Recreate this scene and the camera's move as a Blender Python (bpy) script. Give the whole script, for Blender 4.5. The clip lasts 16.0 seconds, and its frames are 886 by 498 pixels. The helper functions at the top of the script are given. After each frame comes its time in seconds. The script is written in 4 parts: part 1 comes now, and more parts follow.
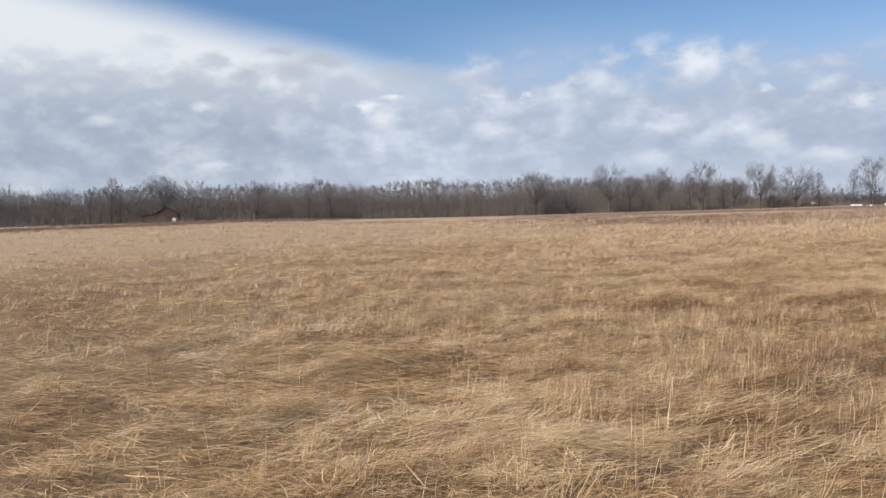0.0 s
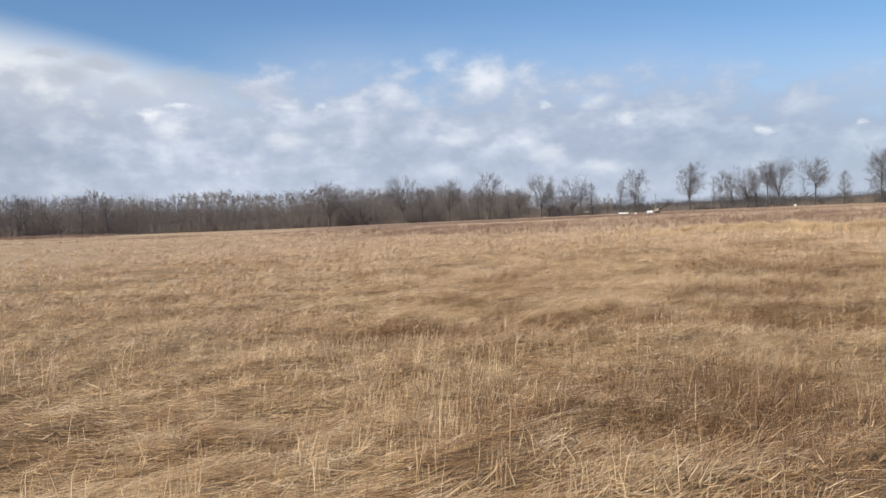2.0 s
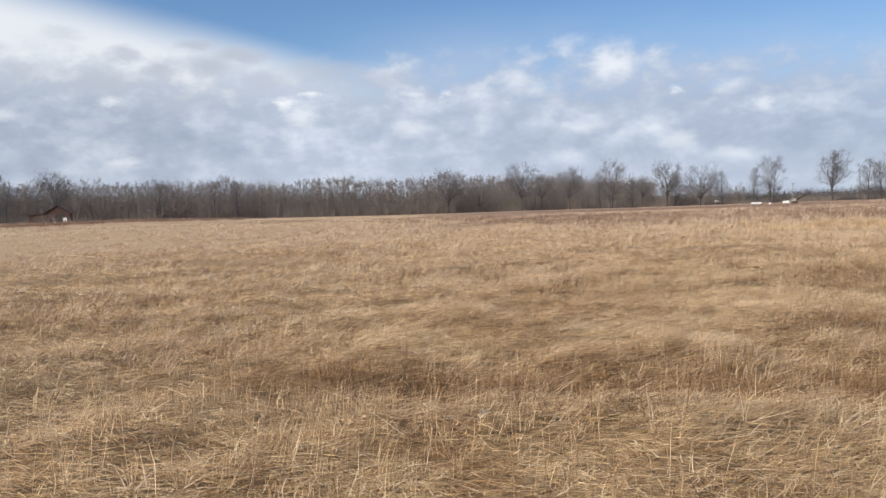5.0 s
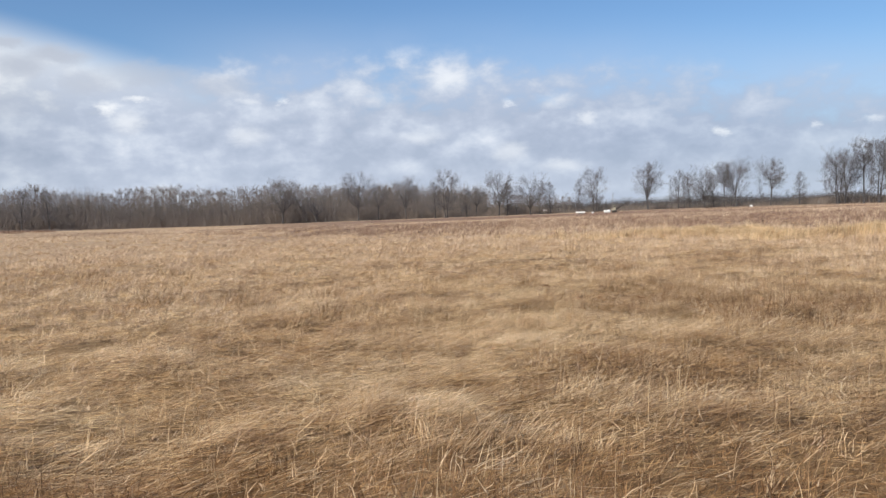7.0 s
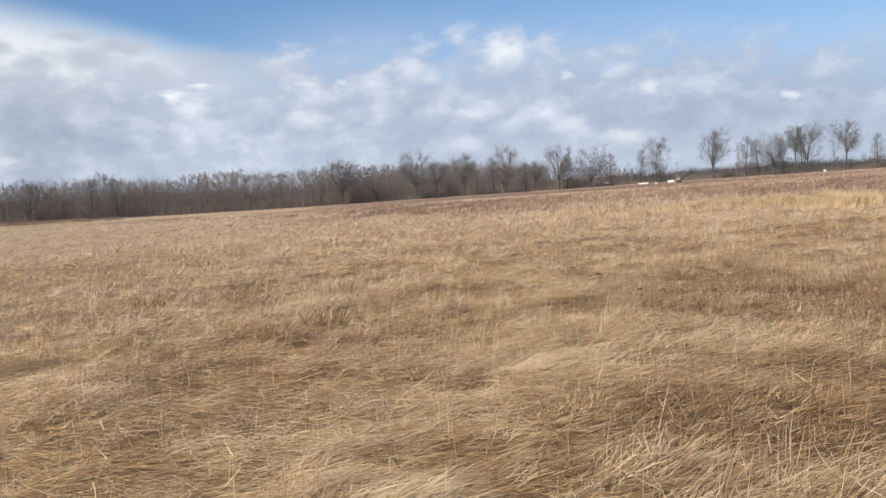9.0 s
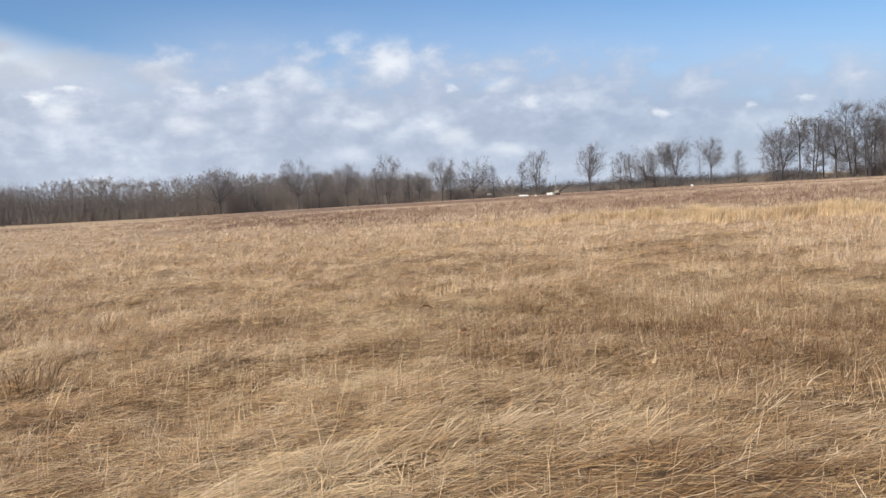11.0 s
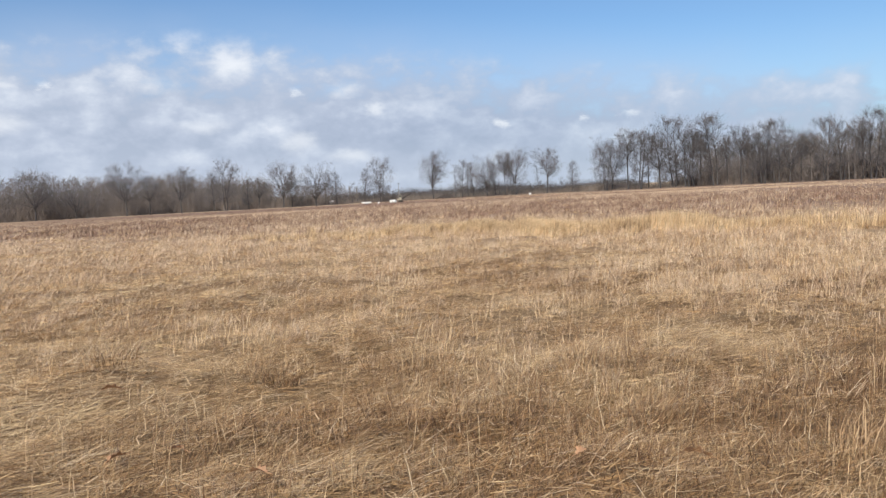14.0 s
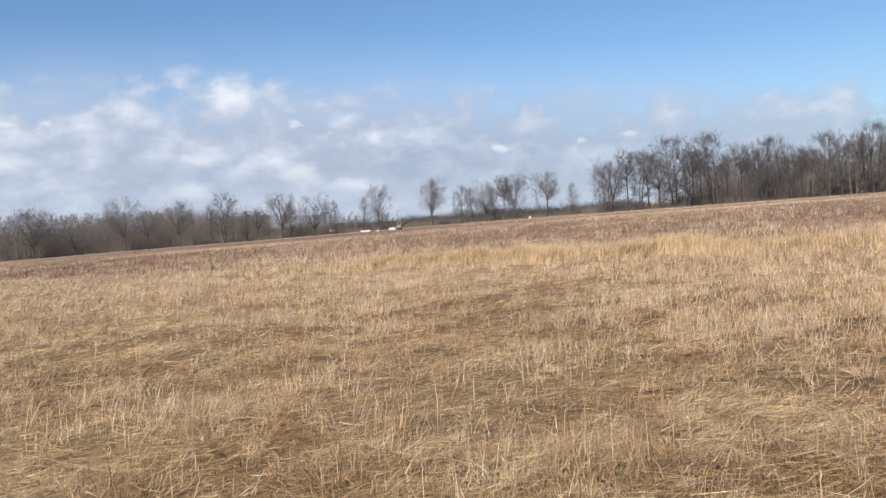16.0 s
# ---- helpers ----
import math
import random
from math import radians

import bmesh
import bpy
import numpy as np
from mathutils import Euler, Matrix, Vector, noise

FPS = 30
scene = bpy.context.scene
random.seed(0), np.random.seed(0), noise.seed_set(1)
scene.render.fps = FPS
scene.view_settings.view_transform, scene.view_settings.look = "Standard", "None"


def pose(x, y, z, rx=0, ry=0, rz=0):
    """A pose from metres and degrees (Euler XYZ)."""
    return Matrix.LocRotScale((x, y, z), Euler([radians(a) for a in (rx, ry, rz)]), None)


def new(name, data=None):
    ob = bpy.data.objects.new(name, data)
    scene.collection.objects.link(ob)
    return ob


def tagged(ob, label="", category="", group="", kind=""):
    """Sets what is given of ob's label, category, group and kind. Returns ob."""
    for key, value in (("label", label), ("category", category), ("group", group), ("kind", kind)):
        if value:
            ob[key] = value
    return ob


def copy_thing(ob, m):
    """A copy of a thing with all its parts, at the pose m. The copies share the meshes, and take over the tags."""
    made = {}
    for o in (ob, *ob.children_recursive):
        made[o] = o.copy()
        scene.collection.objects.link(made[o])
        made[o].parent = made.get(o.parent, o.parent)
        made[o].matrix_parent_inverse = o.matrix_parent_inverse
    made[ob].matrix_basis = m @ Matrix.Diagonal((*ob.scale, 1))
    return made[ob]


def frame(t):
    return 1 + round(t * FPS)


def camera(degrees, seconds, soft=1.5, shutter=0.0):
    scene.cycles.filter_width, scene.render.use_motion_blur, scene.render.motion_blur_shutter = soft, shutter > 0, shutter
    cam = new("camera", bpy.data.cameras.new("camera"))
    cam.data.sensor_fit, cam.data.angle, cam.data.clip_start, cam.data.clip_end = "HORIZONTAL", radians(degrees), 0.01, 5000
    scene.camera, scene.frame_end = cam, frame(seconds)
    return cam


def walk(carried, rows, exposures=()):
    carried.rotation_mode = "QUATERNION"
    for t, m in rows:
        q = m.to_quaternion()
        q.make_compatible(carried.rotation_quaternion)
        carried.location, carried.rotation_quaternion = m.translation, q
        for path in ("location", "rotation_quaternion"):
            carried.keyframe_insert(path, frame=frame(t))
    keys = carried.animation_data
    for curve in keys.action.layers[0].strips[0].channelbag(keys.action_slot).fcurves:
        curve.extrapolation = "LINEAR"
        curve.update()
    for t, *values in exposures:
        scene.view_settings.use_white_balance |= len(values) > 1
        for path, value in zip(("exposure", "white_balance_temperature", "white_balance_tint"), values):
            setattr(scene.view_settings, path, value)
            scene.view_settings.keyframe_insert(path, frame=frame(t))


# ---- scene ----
cam = camera(58.99, 16.0, soft=1.4)
PATH = [
    (0.0, pose(0.000, 0.000, 1.639, 87.220, 1.743, -0.085)),
    (0.5, pose(0.306, 0.462, 1.651, 89.010, 2.091, -5.595)),
    (1.0, pose(0.679, 0.836, 1.589, 89.326, 2.392, -11.262)),
    (1.5, pose(1.030, 1.318, 1.574, 88.169, 3.628, -14.207)),
    (2.0, pose(1.313, 1.807, 1.584, 87.524, 2.508, -14.848)),
    (2.5, pose(1.620, 2.263, 1.588, 87.800, 0.552, -14.549)),
    (3.0, pose(1.800, 2.744, 1.585, 87.784, 0.071, -12.734)),
    (3.2, pose(1.867, 2.929, 1.574, 87.506, 0.136, -10.505)),
    (5.3, pose(3.501, 4.737, 1.595, 86.717, 1.829, -5.888)),
    (5.5, pose(3.634, 4.921, 1.593, 86.388, 2.205, -7.145)),
    (6.0, pose(4.105, 5.349, 1.587, 85.868, 1.154, -12.534)),
    (6.5, pose(4.496, 5.801, 1.618, 87.432, 0.244, -17.010)),
    (7.0, pose(4.888, 6.174, 1.613, 87.228, 2.037, -17.572)),
    (7.5, pose(5.182, 6.538, 1.630, 87.226, 2.220, -17.227)),
    (8.0, pose(5.382, 6.957, 1.649, 86.300, 1.542, -16.369)),
    (8.5, pose(5.620, 7.453, 1.614, 85.852, 1.895, -12.787)),
    (9.0, pose(5.895, 7.954, 1.613, 85.741, 3.859, -13.190)),
    (9.5, pose(6.233, 8.315, 1.560, 85.076, 4.128, -15.755)),
    (10.0, pose(6.642, 8.767, 1.536, 85.000, 4.104, -18.697)),
    (10.2, pose(6.807, 8.978, 1.549, 84.753, 4.227, -20.390)),
    (12.3, pose(8.214, 10.610, 1.576, 88.927, 2.744, -22.777)),
    (12.5, pose(8.352, 10.757, 1.570, 89.081, 2.567, -24.821)),
    (13.0, pose(8.714, 11.127, 1.592, 88.817, 2.169, -29.475)),
    (13.5, pose(9.117, 11.464, 1.590, 87.587, 2.852, -31.554)),
    (14.0, pose(9.414, 11.888, 1.610, 85.881, 2.885, -32.744)),
    (14.5, pose(9.719, 12.237, 1.562, 83.388, 3.650, -33.222)),
    (15.0, pose(10.063, 12.606, 1.598, 83.419, 4.638, -32.504)),
    (15.5, pose(10.383, 12.996, 1.631, 85.260, 5.146, -31.920)),
    (16.0, pose(10.809, 13.325, 1.623, 87.781, 4.513, -32.694)),
    ]
walk(cam, PATH, exposures=[(0.0, 0.0), (3.0, 0.02), (7.0, 0.05), (12.5, 0.06), (13.8, 0.06), (15.0, 0.15), (16.0, 0.08)])

# ---------------------------------------------------------------- sky and sun
SUN_AZ, SUN_EL = 128.0, 40.0          # degrees to the left of +y, above the horizon


def heading(az):
    """Unit vector in plan, az degrees to the left of +y."""
    return -math.sin(radians(az)), math.cos(radians(az))


def sky_dir(az, el):
    hx, hy = heading(az)
    return Vector((hx * math.cos(radians(el)), hy * math.cos(radians(el)), math.sin(radians(el))))


class Net:
    """Short forms for building a node tree."""

    def __init__(self, tree):
        self.tree = tree
        tree.nodes.clear()

    def node(self, kind, **settings):
        n = self.tree.nodes.new(kind)
        for key, value in settings.items():
            setattr(n, key, value)
        return n

    def put(self, socket, value):
        if isinstance(value, bpy.types.NodeSocket):
            self.tree.links.new(value, socket)
        elif value is not None:
            socket.default_value = value

    def math(self, op, a, b=None, c=None, clamp=False):
        n = self.node("ShaderNodeMath", operation=op, use_clamp=clamp)
        for socket, value in zip(n.inputs, (a, b, c)):
            self.put(socket, value)
        return n.outputs[0]

    def vec(self, op, a, b=None):
        n = self.node("ShaderNodeVectorMath", operation=op)
        for socket, value in zip(n.inputs, (a, b)):
            self.put(socket, value)
        return n.outputs["Value"] if op in ("LENGTH", "DOT_PRODUCT", "DISTANCE") else n.outputs["Vector"]

    def noise(self, vector, scale, detail=4.0, rough=0.55, distort=0.0, colour=False):
        n = self.node("ShaderNodeTexNoise")
        self.put(n.inputs["Vector"], vector)
        n.inputs["Scale"].default_value, n.inputs["Detail"].default_value = scale, detail
        n.inputs["Roughness"].default_value, n.inputs["Distortion"].default_value = rough, distort
        return n.outputs["Color" if colour else 0]

    def ease(self, value, lo, hi, a=0.0, b=1.0):
        n = self.node("ShaderNodeMapRange", interpolation_type="SMOOTHSTEP")
        for socket, v in zip(n.inputs, (value, lo, hi, a, b)):
            self.put(socket, v)
        return n.outputs[0]

    def mix(self, factor, a, b, blend="MIX"):
        n = self.node("ShaderNodeMix", data_type="RGBA", blend_type=blend)
        self.put(n.inputs[0], factor)
        self.put(n.inputs[6], a if isinstance(a, bpy.types.NodeSocket) else (*a, 1))
        self.put(n.inputs[7], b if isinstance(b, bpy.types.NodeSocket) else (*b, 1))
        return n.outputs[2]

    def ramp(self, value, stops):
        n = self.node("ShaderNodeValToRGB")
        self.put(n.inputs[0], value)
        e = n.color_ramp.elements
        while len(e) < len(stops):
            e.new(0.5)
        for spot, (at, colour) in zip(e, stops):
            spot.position, spot.color = at, (*colour, 1)
        return n.outputs[0]


world = bpy.data.worlds.new("sky")
scene.world = world
world.use_nodes = True
net = Net(world.node_tree)
sky = net.node("ShaderNodeTexSky", sky_type="NISHITA", sun_disc=False, sun_elevation=radians(SUN_EL), sun_rotation=radians(-SUN_AZ))
sky.air_density, sky.dust_density, sky.ozone_density = 1.0, 0.6, 1.6
way = net.node("ShaderNodeTexCoord").outputs["Generated"]
xyz = net.node("ShaderNodeSeparateXYZ")
net.put(xyz.inputs[0], way)
wx, wy, wz = xyz.outputs
blue = net.mix(1.0, sky.outputs[0], (0.079, 0.099, 0.119), "MULTIPLY")
flat = net.vec("MULTIPLY", way, (1.0, 1.0, 2.1))
broad = net.noise(flat, 3.1, 4.0, 0.5)
billow = net.noise(flat, 11.5, 5.0, 0.52, 0.1)
fine = net.noise(net.vec("MULTIPLY", way, (1.0, 1.0, 1.5)), 27.0, 4.0, 0.55, 0.1)
lumps = net.math("ADD", net.math("MULTIPLY", billow, 0.55), net.math("MULTIPLY", fine, 0.45))
# a smooth high veil, whose edge turns overhead on the left
left = net.math("MAXIMUM", net.math("SUBTRACT", net.math("MULTIPLY", wx, -1.0), net.math("MULTIPLY", wz, 0.1)), 0.0)
deck = net.math("ADD", net.math("SUBTRACT", wy, net.math("MULTIPLY", wz, 5.3)), net.math("MULTIPLY", left, 1.55))
deck = net.math("ADD", deck, net.math("MULTIPLY", net.math("SUBTRACT", broad, 0.5), 0.12))
veil = net.math("MULTIPLY", net.ease(deck, -0.05, 0.28), net.ease(wx, 0.16, -0.12))
air = net.mix(veil, blue, (0.78, 0.82, 0.875))
# low broken cumulus with frayed tops, which sink towards the right, under a thin grey mist
tops = net.ease(wx, 0.25, 1.0, 0.186, 0.100)
rise = net.math("SUBTRACT", tops, wz)
mist = net.math("MULTIPLY", net.ease(rise, -0.075, 0.035), net.math("MULTIPLY", net.ease(broad, 0.25, 0.62, 0.25, 0.72), net.ease(wx, -0.12, 0.18)))
air = net.mix(mist, air, (0.475, 0.565, 0.745))
inside = net.math("ADD", net.math("MULTIPLY", rise, 5.2), net.math("MULTIPLY", net.math("SUBTRACT", lumps, 0.5), 1.5))
thin = net.ease(wx, 0.15, 0.85, 1.0, 0.84)
cover = net.math("MULTIPLY", net.math("MULTIPLY", net.ease(inside, -0.12, 0.30), thin), net.ease(rise, -0.03, 0.006))
puffy = net.math("ADD", net.math("MULTIPLY", net.math("SUBTRACT", lumps, 0.5), 1.65), 0.485)
body = net.ramp(puffy, [(0.30, (0.42, 0.49, 0.62)), (0.48, (0.50, 0.568, 0.70)), (0.62, (0.605, 0.672, 0.79)), (0.78, (0.76, 0.81, 0.90))])
body = net.mix(net.ease(wx, 0.25, 0.62, 0.0, 0.6), body, net.mix(1.0, body, (0.72, 0.755, 0.82), "MULTIPLY"))
body = net.mix(net.ease(wx, -0.02, -0.30, 0.0, 0.75), body, net.mix(1.0, body, (0.79, 0.80, 0.80), "MULTIPLY"))
low = net.ease(wz, 0.09, 0.0)
body = net.mix(net.math("MULTIPLY", low, 0.45), body, (0.585, 0.655, 0.765))
# small bright heads of cloud: azimuth, elevation, half width, half height in degrees, strength
PUFFS = [(17.0, 7.7, 0.74, 0.33, 0.6), (3.5, 8.2, 0.9, 0.25, 0.8), (5.2, 7.6, 0.74, 0.49, 0.95), (4.0, 6.7, 1.23, 0.9, 0.6), (-6.3, 8.2, 0.45, 0.32, 0.8), (-4.0, 8.3, 0.9, 0.45, 0.4),
         (-22.5, 7.6, 0.5, 0.35, 0.85), (-3.7, 5.8, 1.5, 0.7, 0.5), (-22.5, 4.1, 1.3, 0.85, 0.5), (-25.9, 7.7, 1.5, 0.6, 0.5), (23.3, 6.6, 1.15, 0.41, 0.4), (16.0, 3.6, 0.98, 0.41, 0.45),
         (-16.2, 5.4, 1.8, 0.5, 0.35), (-18.5, 9.4, 1.9, 0.75, 0.5), (-28.2, 6.3, 0.82, 0.49, 0.6), (-37.2, 4.8, 0.57, 0.33, 0.75), (-43.0, 4.8, 0.37, 0.21, 0.55), (-46.2, 4.9, 0.7, 0.25, 0.6),
         (-13.2, 8.3, 1.64, 0.66, 0.35), (-26.4, 3.0, 1.64, 0.49, 0.45)]
# small grey scraps of cloud in front of the veil
GREY = [(11.1, 11.6, 1.1, 0.35, 0.8), (8.1, 10.9, 1.6, 0.5, 0.85), (10.3, 10.1, 1.2, 0.65, 0.85), (13.4, 9.9, 1.0, 0.55, 0.8), (15.7, 10.8, 1.0, 0.45, 0.75), (17.2, 8.9, 2.2, 0.8, 0.75),
        (21.5, 9.5, 1.6, 0.6, 0.5), (2.6, 9.9, 2.4, 0.7, 0.6), (-2.0, 9.2, 2.0, 0.6, 0.45), (12.0, 7.6, 2.0, 0.8, 0.4), (6.6, 9.2, 1.6, 0.6, 0.5), (19.5, 12.0, 1.0, 0.4, 0.4)]
wob = net.vec("MULTIPLY", net.vec("SUBTRACT", net.noise(flat, 34.0, 6.0, 0.65, colour=True), (0.5, 0.5, 0.5)), (0.04, 0.04, 0.018))
bent, frayed = net.vec("ADD", way, wob), net.vec("ADD", way, net.vec("MULTIPLY", wob, (0.9, 0.9, 1.1)))
heads = None
for az, el, ha, he, much in PUFFS:
    off = net.vec("MULTIPLY", net.vec("SUBTRACT", bent, sky_dir(az, el)), (1 / radians(ha), 1 / radians(ha), 1 / radians(he)))
    one = net.ease(net.vec("LENGTH", off), 1.35, 0.1, 0.0, much)
    heads = one if heads is None else net.math("MAXIMUM", heads, one)
clouds = net.mix(heads, body, (0.90, 0.93, 0.97))
cover = net.math("MAXIMUM", cover, net.math("MULTIPLY", heads, 0.9))
air = net.mix(cover, air, clouds)
for az, el, ha, he, much in GREY:
    off = net.vec("MULTIPLY", net.vec("SUBTRACT", frayed, sky_dir(az, el)), (1 / radians(ha), 1 / radians(ha), 1 / radians(he)))
    air = net.mix(net.ease(net.vec("LENGTH", off), 1.65, 0.3, 0.0, much), air, (0.50, 0.545, 0.635))
ground_glow = net.ease(wz, -0.02, -0.10)
air = net.mix(ground_glow, air, (0.20, 0.15, 0.10))
back = net.node("ShaderNodeBackground")
net.put(back.inputs[0], air)
net.put(net.node("ShaderNodeOutputWorld").inputs[0], back.outputs[0])

sun = new("sun", bpy.data.lights.new("sun", "SUN"))
sun.data.energy, sun.data.angle, sun.data.color = 5.0, radians(0.6), (1.0, 0.91, 0.77)
sun.rotation_euler = sky_dir(SUN_AZ, SUN_EL).to_track_quat("Z", "Y").to_euler()

# ---------------------------------------------------------------- materials


def material(name, rough=0.8, metal=0.0):
    m = bpy.data.materials.new(name)
    m.use_nodes = True
    n = Net(m.node_tree)
    p = n.node("ShaderNodeBsdfPrincipled")
    p.inputs["Roughness"].default_value, p.inputs["Metallic"].default_value = rough, metal
    p.inputs["Specular IOR Level"].default_value = 0.25
    n.put(n.node("ShaderNodeOutputMaterial").inputs[0], p.outputs[0])
    return m, n, p


WIND = radians(-14)        # the grass is laid over towards the right


def straw(name, dark, mid, pale, patch, gloss=0.55, thin=0.28, patch_scale=0.22, browning=0.75):
    """Dry grass: every blade its own tone, with broad patches of another tint across the field."""
    m, n, p = material(name, gloss)
    own = n.node("ShaderNodeNewGeometry").outputs["Random Per Island"]
    where = n.node("ShaderNodeTexCoord").outputs["Object"]
    tone = n.ramp(own, [(0.12, dark), (0.48, mid), (0.70, mid), (0.95, pale)])
    spots = n.ease(n.noise(where, patch_scale, 5.0, 0.6), 0.40, 0.64)
    tone = n.mix(n.math("MULTIPLY", spots, 0.34), tone, patch, "MULTIPLY")
    paler = n.ease(n.noise(n.vec("ADD", where, (31.0, 17.0, 0.0)), 0.55, 4.0, 0.6), 0.46, 0.66, 0.0, 0.42)
    tone = n.mix(paler, tone, pale)
    grain = n.noise(n.vec("MULTIPLY", where, (1.0, 0.7, 1.0)), 4.2, 5.0, 0.62)
    tone = n.mix(n.ease(grain, 0.43, 0.62, 0.0, 0.45), tone, (0.50, 0.39, 0.28), "MULTIPLY")
    # locks of one growth share their tone, in streaks along the lay of the grass
    lay = n.node("ShaderNodeCombineXYZ")
    n.put(lay.inputs[0], n.math("MULTIPLY", n.vec("DOT_PRODUCT", where, (math.cos(WIND), math.sin(WIND), 0.0)), 1.1))
    n.put(lay.inputs[1], n.math("MULTIPLY", n.vec("DOT_PRODUCT", where, (-math.sin(WIND), math.cos(WIND), 0.0)), 5.5))
    lock = n.noise(lay.outputs[0], 1.3, 5.0, 0.62, 0.5)
    tone = n.mix(n.ease(lock, 0.50, 0.36, 0.0, 0.62), tone, (0.52, 0.42, 0.33), "MULTIPLY")
    tone = n.mix(n.ease(lock, 0.55, 0.68, 0.0, 0.40), tone, pale)
    # browner tone in the rut and in three round places
    spot_xyz = n.node("ShaderNodeSeparateXYZ")
    n.put(spot_xyz.inputs[0], where)
    wander = n.noise(where, 0.8, 4.0, 0.6)
    off = n.math("ABSOLUTE", n.math("ADD", n.math("SUBTRACT", n.vec("DOT_PRODUCT", where, (0.281, 0.96, 0.0)), 11.45), n.math("MULTIPLY", wander, 0.5)))
    rutted = n.math("MULTIPLY", n.ease(off, 0.95, 0.3), n.math("MULTIPLY", n.ease(spot_xyz.outputs[0], 1.2, 2.6), n.ease(spot_xyz.outputs[0], 9.4, 8.2)))
    brown_spots = n.ease(n.vec("LENGTH", n.vec("SUBTRACT", where, (12.7, 15.4, 0.2))), 4.2, 1.6, 0.0, 0.6)
    brown_spots = n.math("MAXIMUM", brown_spots, n.ease(n.vec("LENGTH", n.vec("SUBTRACT", where, (4.3, 6.1, 0.2))), 2.6, 1.0, 0.0, 0.8))
    brown_spots = n.math("MAXIMUM", brown_spots, n.ease(n.vec("LENGTH", n.vec("SUBTRACT", where, (9.2, 11.3, 0.2))), 2.3, 0.9, 0.0, 0.65))
    browned = n.math("MAXIMUM", rutted, n.math("MULTIPLY", brown_spots, n.ease(wander, 0.36, 0.60)))
    tone = n.mix(n.math("MULTIPLY", browned, browning), tone, (0.62, 0.50, 0.385), "MULTIPLY")
    n.put(p.inputs["Base Color"], tone)
    let = n.node("ShaderNodeBsdfTranslucent")
    n.put(let.inputs[0], tone)
    both = n.node("ShaderNodeMixShader")
    both.inputs[0].default_value = thin
    n.put(both.inputs[1], p.outputs[0])
    n.put(both.inputs[2], let.outputs[0])
    out = [o for o in n.tree.nodes if o.bl_idname == "ShaderNodeOutputMaterial"][0]
    n.put(out.inputs[0], both.outputs[0])
    return m


def bark(name, dark, pale, scale=0.9):
    m, n, p = material(name, 0.9)
    where = n.node("ShaderNodeTexCoord").outputs["Object"]
    long = n.vec("MULTIPLY", where, (1.0, 1.0, 0.25))
    tone = n.mix(n.ease(n.noise(long, scale * 4, 5.0, 0.65), 0.35, 0.68), dark, pale)
    own = n.node("ShaderNodeObjectInfo").outputs["Random"]
    tone = n.mix(n.math("MULTIPLY", own, 0.35), tone, (0.72, 0.68, 0.66), "MULTIPLY")
    n.put(p.inputs["Base Color"], tone)
    return m


def painted(name, colour, worn, rough=0.5, metal=0.0, amount=0.35):
    m, n, p = material(name, rough, metal)
    where = n.node("ShaderNodeTexCoord").outputs["Object"]
    dirt = n.ease(n.noise(where, 2.3, 6.0, 0.65), 0.42, 0.72, 0.0, amount)
    n.put(p.inputs["Base Color"], n.mix(dirt, colour, worn))
    n.put(p.inputs["Roughness"], n.ease(n.noise(where, 11.0, 3.0), 0.3, 0.7, rough - 0.1, min(1.0, rough + 0.25)))
    return m


STRAW = straw("matted_straw", (0.165, 0.097, 0.045), (0.66, 0.435, 0.217), (0.98, 0.78, 0.475), (0.70, 0.555, 0.42), thin=0.12)
TUFT = straw("standing_straw", (0.27, 0.165, 0.085), (0.72, 0.50, 0.278), (0.98, 0.785, 0.51), (0.74, 0.62, 0.50), thin=0.3)
STALK = straw("stalk_straw", (0.62, 0.44, 0.26), (0.95, 0.73, 0.46), (1.0, 0.84, 0.60), (0.84, 0.75, 0.64), thin=0.25, browning=0.15)
GOLD = straw("golden_straw", (0.30, 0.21, 0.125), (0.78, 0.60, 0.39), (1.0, 0.80, 0.50), (0.80, 0.71, 0.60), patch_scale=0.5)
WEED = straw("brown_weeds", (0.15, 0.096, 0.07), (0.32, 0.21, 0.152), (0.50, 0.35, 0.26), (0.76, 0.67, 0.61), patch_scale=0.06)
# the far meadow's pale straw, its colour greyed a little for distance haze
BLEACHED = straw("bleached_straw", (0.38, 0.275, 0.188), (0.74, 0.57, 0.41), (0.98, 0.81, 0.60), (0.60, 0.47, 0.37), thin=0.3, patch_scale=0.45)
FORB = straw("dead_forbs", (0.15, 0.09, 0.052), (0.33, 0.213, 0.128), (0.54, 0.37, 0.22), (0.76, 0.66, 0.56))
BARK = bark("grey_bark", (0.055, 0.052, 0.054), (0.125, 0.118, 0.12))
TWIG = bark("twig_bark", (0.112, 0.105, 0.108), (0.182, 0.171, 0.175))
WOODS = bark("woodland_bark", (0.172, 0.151, 0.139), (0.232, 0.203, 0.188), 0.12)
PALE_BARK = bark("pale_bark", (0.17, 0.155, 0.14), (0.34, 0.315, 0.29))
BRUSH = bark("brush_bark", (0.165, 0.14, 0.124), (0.235, 0.2, 0.178), 0.15)
LEAF = painted("dead_leaf", (0.42, 0.245, 0.14), (0.25, 0.135, 0.07), 0.8)
PALE_LEAF = painted("bleached_leaf", (0.47, 0.35, 0.225), (0.36, 0.255, 0.155), 0.85)
WHITE = painted("white_paint", (0.82, 0.82, 0.80), (0.55, 0.52, 0.47), 0.4)
